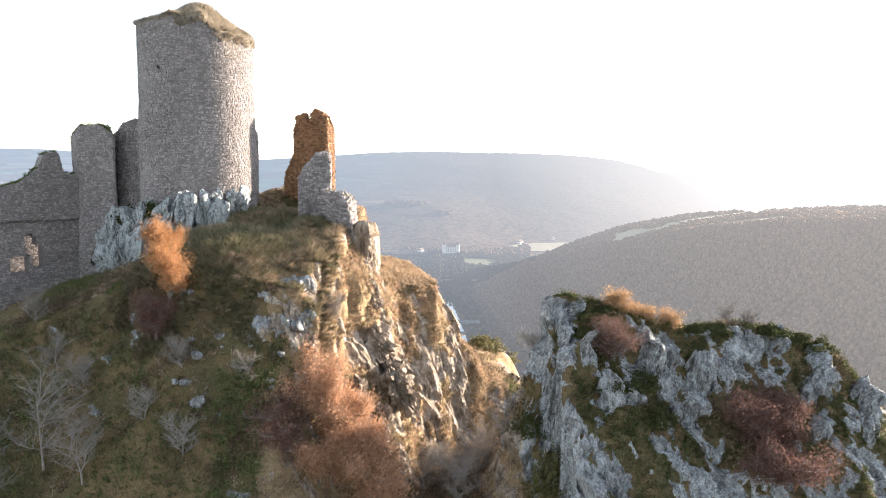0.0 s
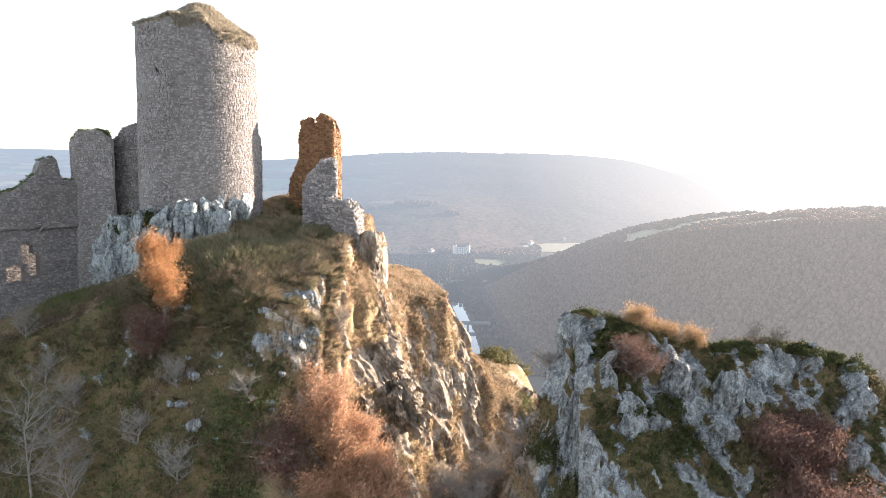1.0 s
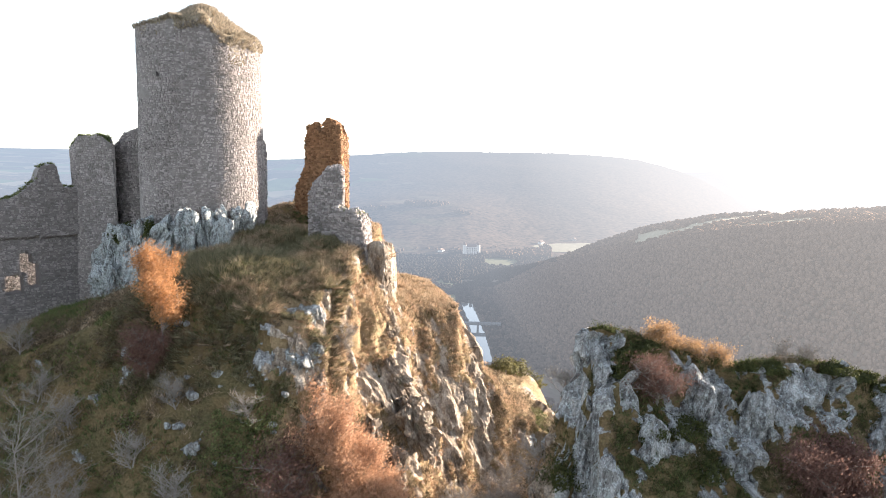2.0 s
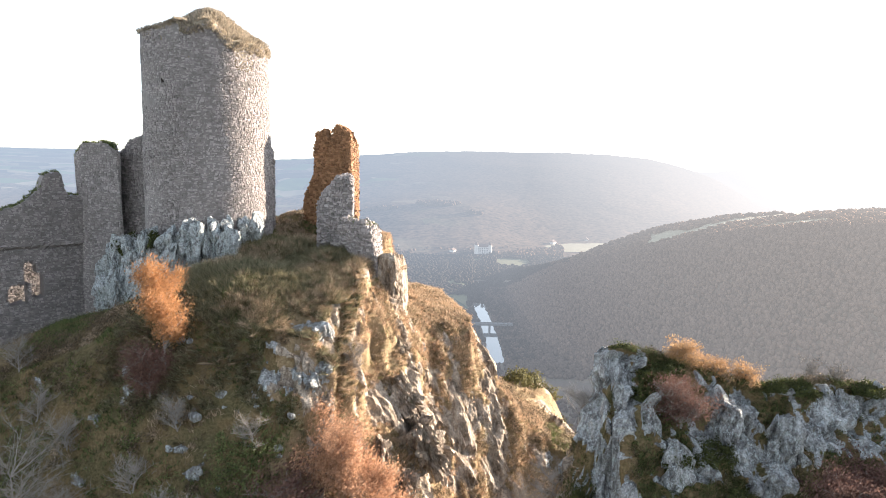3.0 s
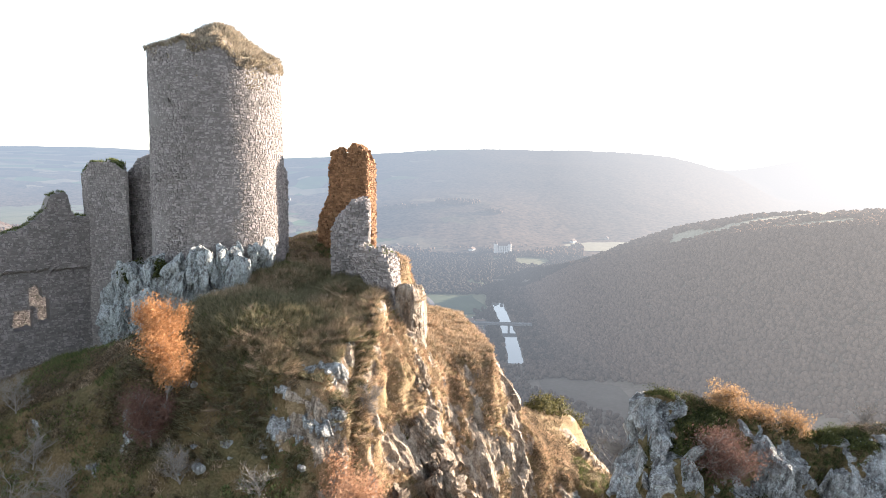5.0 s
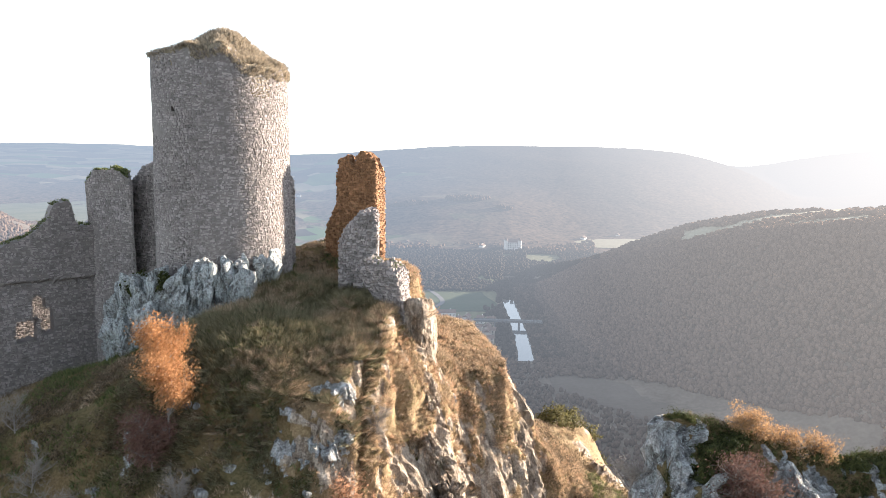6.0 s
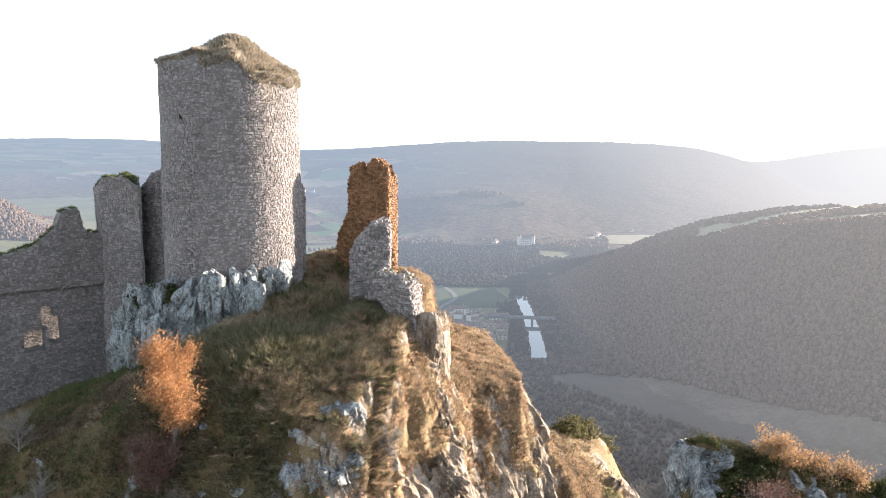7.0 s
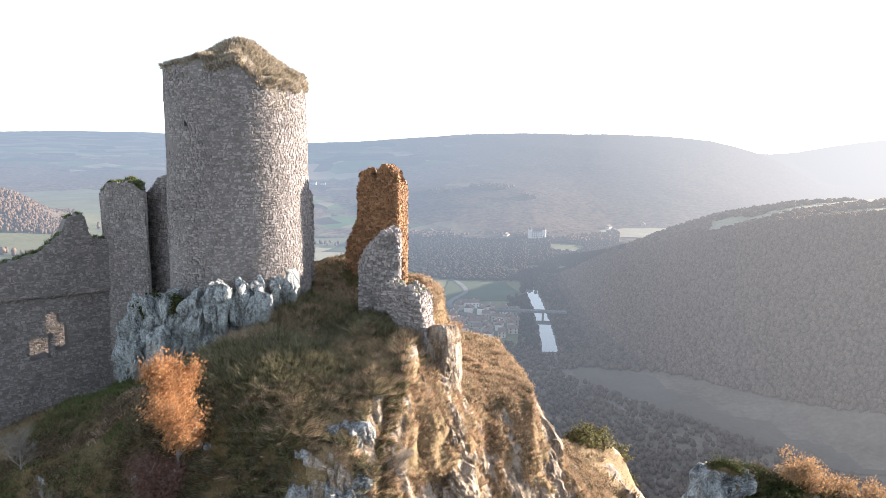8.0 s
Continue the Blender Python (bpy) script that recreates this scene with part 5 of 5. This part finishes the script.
for _ in range(700):
    k = random.random()
    if k < 0.4:
        t, c = random.random(), random.randrange(5)
        (x0, y0), (x1, y1) = TURRET[c], TURRET[(c + 1) % 5]
        r = random.uniform(0.5, 0.97)
        x, y = -27.6 + (x0 + (x1 - x0) * t + 27.6) * r, 56.5 + (y0 + (y1 - y0) * t - 56.5) * r
        wall_top.append((Vector((x, y, turret_top(x, y))), Vector((0, 0, 1))))
    elif k < 0.8:
        u, t = random.uniform(2, 15.8), random.random()
        h = float(np.interp(u, CURTAIN_U, CURTAIN_Z))
        wall_top.append((Vector((-40 + 0.722 * u - 0.69 * 1.2 * t, 44.6 + 0.692 * u + 0.72 * 1.2 * t, h + 0.05)), Vector((0, 0, 1))))
    else:
        s, t = random.uniform(0.08, 0.92), random.uniform(0.08, 0.92)
        x, y = -8.55 + 2.25 * s + 0.35 * t, 47.3 - 0.55 * s + 1.55 * t
        wall_top.append((Vector((x, y, stub_top(x, y))), Vector((0, 0, 1))))
tufts("wall_top_grass", wall_top, 12, GREEN, "moss and grass on the broken wall tops", 12, 0.22, 0.02, 0.2)
tufts("rim_grass", rim, 10, PALE_DRY, "dead grass hanging over the keep's rim", 8, 0.26, 0.02, 0.2)


# ---- the valley ----
def blob_trees(name, spots, seed, material, label, h=(5, 9), w=(1.7, 3.1)):
    """Far woodland: uneven crowns, each of its own shape."""
    rng = random.Random(seed)
    t = (1 + 5 ** 0.5) / 2
    ico = [Vector(v).normalized() for v in ((-1, t, 0), (1, t, 0), (-1, -t, 0), (1, -t, 0), (0, -1, t), (0, 1, t), (0, -1, -t), (0, 1, -t), (t, 0, -1), (t, 0, 1), (-t, 0, -1), (-t, 0, 1))]
    tri = [(0, 11, 5), (0, 5, 1), (0, 1, 7), (0, 7, 10), (0, 10, 11), (1, 5, 9), (5, 11, 4), (11, 10, 2), (10, 7, 6), (7, 1, 8), (3, 9, 4), (3, 4, 2), (3, 2, 6), (3, 6, 8), (3, 8, 9), (4, 9, 5), (2, 4, 11), (6, 2, 10), (8, 6, 7), (9, 8, 1)]
    verts, faces = [], []
    for x, y, z in spots:
        hh, ww = rng.uniform(*h), rng.uniform(*w)
        k = len(verts)
        for v in ico:
            s = rng.uniform(0.6, 1.25)
            verts.append((x + v.x * ww * s, y + v.y * ww * s, z + hh * 0.5 + v.z * hh * 0.52 * s))
        faces += [(k + a, k + b, k + c) for a, b, c in tri]
    ob = mesh_object(name, verts, faces, material, smooth=True)
    return tagged(ob, label, "woodland", kind="stuff")


def polar_spots(count, seed, az, r, wanted=lambda x, y: True, rise=(-1e9, 1e9)):
    rng = np.random.default_rng(seed)
    a = np.radians(rng.uniform(az[0], az[1], count))
    d = np.sqrt(rng.uniform(r[0] ** 2, r[1] ** 2, count))
    x, y = d * np.sin(a), d * np.cos(a)
    z, far = ground_height(x, y), far_height(x, y) - FLOOR
    ok = (far > rise[0]) & (far < rise[1])
    x, y, z = x[ok], y[ok], z[ok]
    return [(float(p), float(q), float(s)) for p, q, s in zip(x, y, z) if wanted(p, q)]


RIVER = [(5, 905), (8, 870), (12, 820), (16, 765), (19, 715), (21, 670), (21, 638)]


def river_x(y):
    pts = sorted((q, p) for p, q in RIVER)
    return float(np.interp(y, [p[0] for p in pts], [p[1] for p in pts]))


def strip(name, line, width, z, material, label, category, kind="structure"):
    verts, faces = [], []
    fine = []
    for (x0, y0), (x1, y1) in zip(line, line[1:]):
        fine += [(x0 + (x1 - x0) * i / 6, y0 + (y1 - y0) * i / 6) for i in range(6)]
    fine.append(line[-1])
    pts = np.array(fine, float)
    for _ in range(6):
        pts[1:-1] = (pts[:-2] + pts[1:-1] * 2 + pts[2:]) / 4
    for i, p in enumerate(pts):
        d = pts[min(i + 1, len(pts) - 1)] - pts[max(i - 1, 0)]
        d /= np.hypot(*d)
        w = width * (1 + 0.18 * noise.noise((i * 0.5, 0, z))) / 2
        verts += [(p[0] - d[1] * w, p[1] + d[0] * w, z), (p[0] + d[1] * w, p[1] - d[0] * w, z)]
    faces = [(2 * i + 1, 2 * i + 3, 2 * i + 2, 2 * i) for i in range(len(pts) - 1)]
    return tagged(mesh_object(name, verts, faces, material), label, category, kind=kind)


def water_material():
    m, nt, bsdf = nodes("still_river_water")
    bsdf.inputs["Base Color"].default_value = (0.03, 0.04, 0.045, 1)
    bsdf.inputs["Roughness"].default_value = 0.06
    bsdf.inputs["Specular IOR Level"].default_value = 1.0
    bump(nt, bsdf, noise_tex(nt, coords(nt, (1, 0.4, 1)), 0.6, 3), 0.05, 0.2)
    # painted haze glow lightens the water's dark reflections
    add_painted_haze(nt, bsdf.outputs[0])
    return m


strip("river", RIVER, 14, FLOOR + 0.6, water_material(), "pale still river reflecting the sky", "river")
strip("road", [(-34, 764), (-52, 752), (-78, 775), (-92, 815), (-84, 850), (-74, 880), (-84, 920), (-110, 980), (-140, 1060)], 6, FLOOR + 0.8, TARMAC, "narrow grey country road beside the village", "road")
strip("bridge_road", [(-34, 764), (0, 766), (36, 768)], 6, FLOOR + 7.4, TARMAC, "road deck over the river", "road")


def field(az, r, wide, deep, turn, material, label, z=FLOOR + 0.5):
    cx, cy = r * math.sin(radians(az)), r * math.cos(radians(az))
    verts, faces, n = [], [], 10
    for i in range(n + 1):
        for j in range(n + 1):
            u, w = (i / n - 0.5), (j / n - 0.5)
            p = Vector((u * wide * (1 + 0.12 * math.sin(5 * w + az)), w * deep * (1 + 0.12 * math.sin(4 * u + r)), 0))
            p.rotate(Euler((0, 0, radians(turn))))
            x, y = cx + p.x, cy + p.y
            verts.append((x, y, z))
    faces = [(i * (n + 1) + j, (i + 1) * (n + 1) + j, (i + 1) * (n + 1) + j + 1, i * (n + 1) + j + 1) for i in range(n) for j in range(n)]
    return tagged(mesh_object("field", verts, faces, material), label, "field", "valley fields", kind="structure")


field(-3.8, 890, 88, 125, 8, MEADOW, "green riverside meadow")
field(14.5, 535, 220, 62, -44, FLOOD, "pale flood meadow at the foot of the wooded hill")
field(4.5, 1560, 330, 190, -12, STRAW, "pale sunlit field beyond the castle house", FLOOR + 1.6)
field(9.5, 1720, 300, 150, -18, MEADOW, "green field in the valley", FLOOR + 2.2)
field(-15.5, 1130, 120, 240, 4, STRAW, "pale stubble field")
field(-16.4, 930, 120, 130, 12, MEADOW, "green field in the valley")
field(-12.6, 1260, 120, 150, -10, MEADOW, "green field in the valley", FLOOR + 0.7)

# bridge
bridge = holder("bridge", (5, 766, FLOOR), "plain grey road bridge on two piers", "bridge")


def box(bm, cx, cy, cz, sx, sy, sz, bevel=0.0):
    g = bmesh.ops.create_cube(bm, size=1.0)
    bmesh.ops.scale(bm, vec=(sx, sy, sz), verts=g["verts"])
    bmesh.ops.translate(bm, vec=(cx, cy, cz), verts=g["verts"])
    if bevel:
        bmesh.ops.bevel(bm, geom=list({e for v in g["verts"] for e in v.link_edges}), offset=bevel, segments=1, affect="EDGES")


bm = bmesh.new()
box(bm, 0, 0, 6.4, 74, 7.2, 1.6, 0.2)
part("deck", bm, TARMAC, bridge)
for x in (-14, 12, 31):
    bm = bmesh.new()
    box(bm, x, 0, 2.4, 2.2, 6.4, 6.6, 0.3)
    part("pier", bm, TARMAC, bridge)
for y in (-3.4, 3.4):
    bm = bmesh.new()
    box(bm, 0, y, 7.6, 74, 0.3, 0.9, 0.05)
    part("parapet", bm, TARMAC, bridge)


def house(at, w, d, h, turn, wall, windows=0, name="house", label="small village house with a brown tiled roof", roof_h=None):
    thing = holder(name, at, label, "house", "village houses", turn)
    bm = bmesh.new()
    box(bm, 0, 0, h / 2, w, d, h)
    part("wall", bm, wall, thing)
    r = roof_h or d * 0.38
    verts = [(-w / 2 - .4, -d / 2 - .5, h), (w / 2 + .4, -d / 2 - .5, h), (w / 2 + .4, d / 2 + .5, h), (-w / 2 - .4, d / 2 + .5, h), (-w / 2 - .4, 0, h + r), (w / 2 + .4, 0, h + r)]
    faces = [(0, 1, 5, 4), (2, 3, 4, 5), (1, 2, 5), (3, 0, 4), (3, 2, 1, 0)]
    roof = mesh_object("roof", verts, faces, ROOFTILE, thing)
    bm = bmesh.new()
    box(bm, w * 0.25, d * 0.1, h + r * 0.95, 0.9, 0.7, 1.6)
    part("chimney", bm, wall, roof)
    for i in range(windows):
        for k in range(2 if h > 5 else 1):
            bm = bmesh.new()
            box(bm, -w / 2 + w * (i + 0.5) / windows, -d / 2 - 0.02, 1.6 + 2.9 * k, 1.1, 0.12, 1.5)
            part("window", bm, DARKPANE, thing)
    return thing


random.seed(77)
BEIGE = far_plain("beige_render", (0.34, 0.30, 0.25), (0.52, 0.47, 0.40), 0.1, 1.0)
taken = []
tries = 0
while len(taken) < 34 and tries < 4000:
    tries += 1
    x, y = random.uniform(-88, -12), random.uniform(672, 792)
    if abs(x - river_x(y)) < 24 or any(math.hypot(x - a, y - b) < 11.5 for a, b in taken) or abs(y - 758) < 8:
        continue
    taken.append((x, y))
    big = random.random() < 0.25
    house((x, y, FLOOR), random.uniform(9, 15) if big else random.uniform(7, 10), random.uniform(6.5, 8.5), random.uniform(4.5, 7.5), random.choice([0, 90, 15, -20, 75]) + random.uniform(-8, 8), random.choice([LIMEWASH, BEIGE, BEIGE]), 3 if big else 2)
house((-66, 800, FLOOR), 24, 9, 6.5, 6, LIMEWASH, 6, label="long white village building with two rows of windows")
for i, (a, r, w) in enumerate([(-17.2, 2050, 22), (-16.4, 2040, 14), (-9.3, 2250, 45), (-8.6, 2260, 18), (-4.5, 2230, 24), (-4.0, 2225, 16), (6.2, 1580, 16), (-1.8, 1400, 14), (8.8, 1655, 15), (-6.2, 1440, 14), (-7.8, 1440, 12)]):
    x, y = r * math.sin(radians(a)), r * math.cos(radians(a))
    z = {True: float(np.interp(r, FAR_R, FAR_Z[5])), False: FLOOR + 1}[r > 1900]
    house((x, y, z - 1), w, 9, 6, 10 * i, LIMEWASH, 3, label="pale far farmhouse among the fields")

# the white country house with corner towers
chateau = holder("country_house", (15.5, 1381, FLOOR), "white country house with corner towers and rows of windows", "country house", turn=4)
bm = bmesh.new()
box(bm, 0, 0, 8, 24, 13, 16)
part("wall", bm, LIMEWASH, chateau)
verts = [(-12.5, -7, 16), (12.5, -7, 16), (12.5, 7, 16), (-12.5, 7, 16), (-9, 0, 22), (9, 0, 22)]
mesh_object("roof", verts, [(0, 1, 5, 4), (2, 3, 4, 5), (1, 2, 5), (3, 0, 4), (3, 2, 1, 0)], ROOFTILE, chateau)
for sx in (-13, 13):
    for sy in (-6.5, 6.5):
        bm = bmesh.new()
        bmesh.ops.create_cone(bm, cap_ends=True, segments=14, radius1=3.6, radius2=3.5, depth=20, matrix=Matrix.Translation((sx, sy, 10)))
        tw = part("corner_tower", bm, LIMEWASH, chateau)
        bm = bmesh.new()
        bmesh.ops.create_cone(bm, cap_ends=True, segments=14, radius1=3.9, radius2=0.3, depth=5, matrix=Matrix.Translation((sx, sy, 22.5)))
        part("cone_roof", bm, ROOFTILE, tw)
for i in range(6):
    for k in range(4):
        bm = bmesh.new()
        box(bm, -8.5 + 3.4 * i, -6.52, 2.6 + 3.7 * k, 1.4, 0.2, 2.0)
        part("window", bm, DARKPANE, chateau)

# woods
blob_trees("meadow_wood", polar_spots(10000, 9, (-11, 7.5), (960, 1365), lambda x, y: noise.noise((x * 0.008, y * 0.008, 6)) > -0.42), 9, DIM_WOOD, "leafless trees beyond the riverside meadow", (2.5, 5), (1.8, 3.4))
blob_trees("gorge_wood", polar_spots(5000, 10, (0.8, 10), (600, 1010), lambda x, y: abs(x - river_x(y)) > 9, (-1e9, 8)), 10, FAR_WOOD, "grey leafless trees at the foot of the hill", (3, 6), (1.6, 3.0))
off_meadow = lambda x, y: not (abs((x - 134) * 0.719 - (y - 518) * 0.695) < 118 and abs((x - 134) * 0.695 + (y - 518) * 0.719) < 34)
wood_ok = lambda x, y: (abs(x - river_x(y)) > 10 or y < 632) and off_meadow(x, y)
blob_trees("hill_woodland", polar_spots(60000, 1, (0.5, 42), (450, 1000), lambda x, y: wood_ok(x, y) and not on_plateau(x, y), (2, 1e9)), 1, HILL_WOOD, "leafless grey-brown woodland covering the hill", (3.5, 6.5), (1.3, 2.5))
blob_trees("crest_woodland", polar_spots(9000, 2, (3, 34), (690, 1180), lambda x, y: on_plateau(x, y) and noise.noise((x * 0.011, y * 0.011, 2)) > (-0.12 if x > 0.24 * y else -1)), 2, FAR_RUST, "sunlit brown leafless trees along the hill's crest", (3, 5.5), (2.0, 4.0))
blob_trees("valley_woodland", polar_spots(10000, 3, (-10, 32), (150, 660), lambda x, y: wood_ok(x, y) and not (-92 < x < 5 and 668 < y < 800)), 3, FAR_WOOD, "grey leafless trees on the valley floor", (2.5, 5.5), (1.1, 2.3))
blob_trees("riverside_trees", [s for s in polar_spots(9000, 4, (-9, 6), (640, 1420), lambda x, y: (9 < abs(x - river_x(y)) < 34 or 900 < y < 1050 and abs(x) < 30) and not (-95 < x < -8 and y < 800) and not (-112 < x < -8 and 860 < y < 1050))][:1500], 4, DIM_WOOD, "leafless trees along the river banks", (4, 8), (1.6, 3.0))
blob_trees("park_trees", polar_spots(1500, 5, (-11, 7), (1366, 1560), lambda x, y: math.hypot(x - 15, y - 1365) > 26 and noise.noise((x * 0.012, y * 0.012, 0)) > -0.1), 5, FAR_RUST, "pale brown trees round the country house", (5, 10), (2.6, 4.5))
blob_trees("left_hill_woodland", polar_spots(7000, 6, (-47, -34), (980, 1300)), 6, FAR_RUST, "sunlit rust-brown woodland on a low hill", (4, 7), (1.5, 2.7))
blob_trees("hedgerow_trees", polar_spots(2600, 7, (-46, -11), (620, 1380), lambda x, y: noise.noise((x * 0.006, y * 0.014, 4)) > 0.22), 7, FAR_RUST, "hedgerows and copses between the fields")

far_spots = [(x, y, backdrop_height(x, y)) for x, y, _ in polar_spots(9000, 8, (-14, 9), (1600, 1920), lambda x, y: noise.noise((x * 0.006, y * 0.012, 9)) > -0.15 + 0.9 * abs(math.degrees(math.atan2(x, y)) + 3) / 11 + 0.5 * abs(math.hypot(x, y) - 1770) / 150)]
blob_trees("far_ridge_woodland", far_spots, 8, FAR_RUST, "hazy woodland on a low far ridge", (6, 11), (3, 5.5))


# ---- single stones of the keep's sunny flank ----
def stone_meshes(count, seed):
    rng = random.Random(seed)
    made = []
    for _ in range(count):
        back = [(-0.5, 0, -0.5), (0.5, 0, -0.5), (0.5, 0, 0.5), (-0.5, 0, 0.5)]
        verts = [(x + rng.uniform(-0.06, 0.06), 0.03, z + rng.uniform(-0.06, 0.06)) for x, _, z in back]
        verts += [(x * rng.uniform(0.6, 0.85), -0.045 * rng.uniform(0.7, 1.3), z * rng.uniform(0.6, 0.85)) for x, _, z in back]
        me = bpy.data.meshes.new("stone")
        me.from_pydata(verts, [], [(4, 5, 6, 7)] + [(i, (i + 1) % 4, 4 + (i + 1) % 4, 4 + i) for i in range(4)])
        me.materials.append(STONE_PIECE)
        made.append(me)
    return made


shapes = stone_meshes(14, 5)
for i, (c, a, w, h) in enumerate(keep_pieces):
    ob = new("stone", shapes[i % len(shapes)])
    ob.parent = keep_tower
    ob.matrix_basis = Matrix.LocRotScale(c, Euler((0, 0, a)), (w, 1, h))
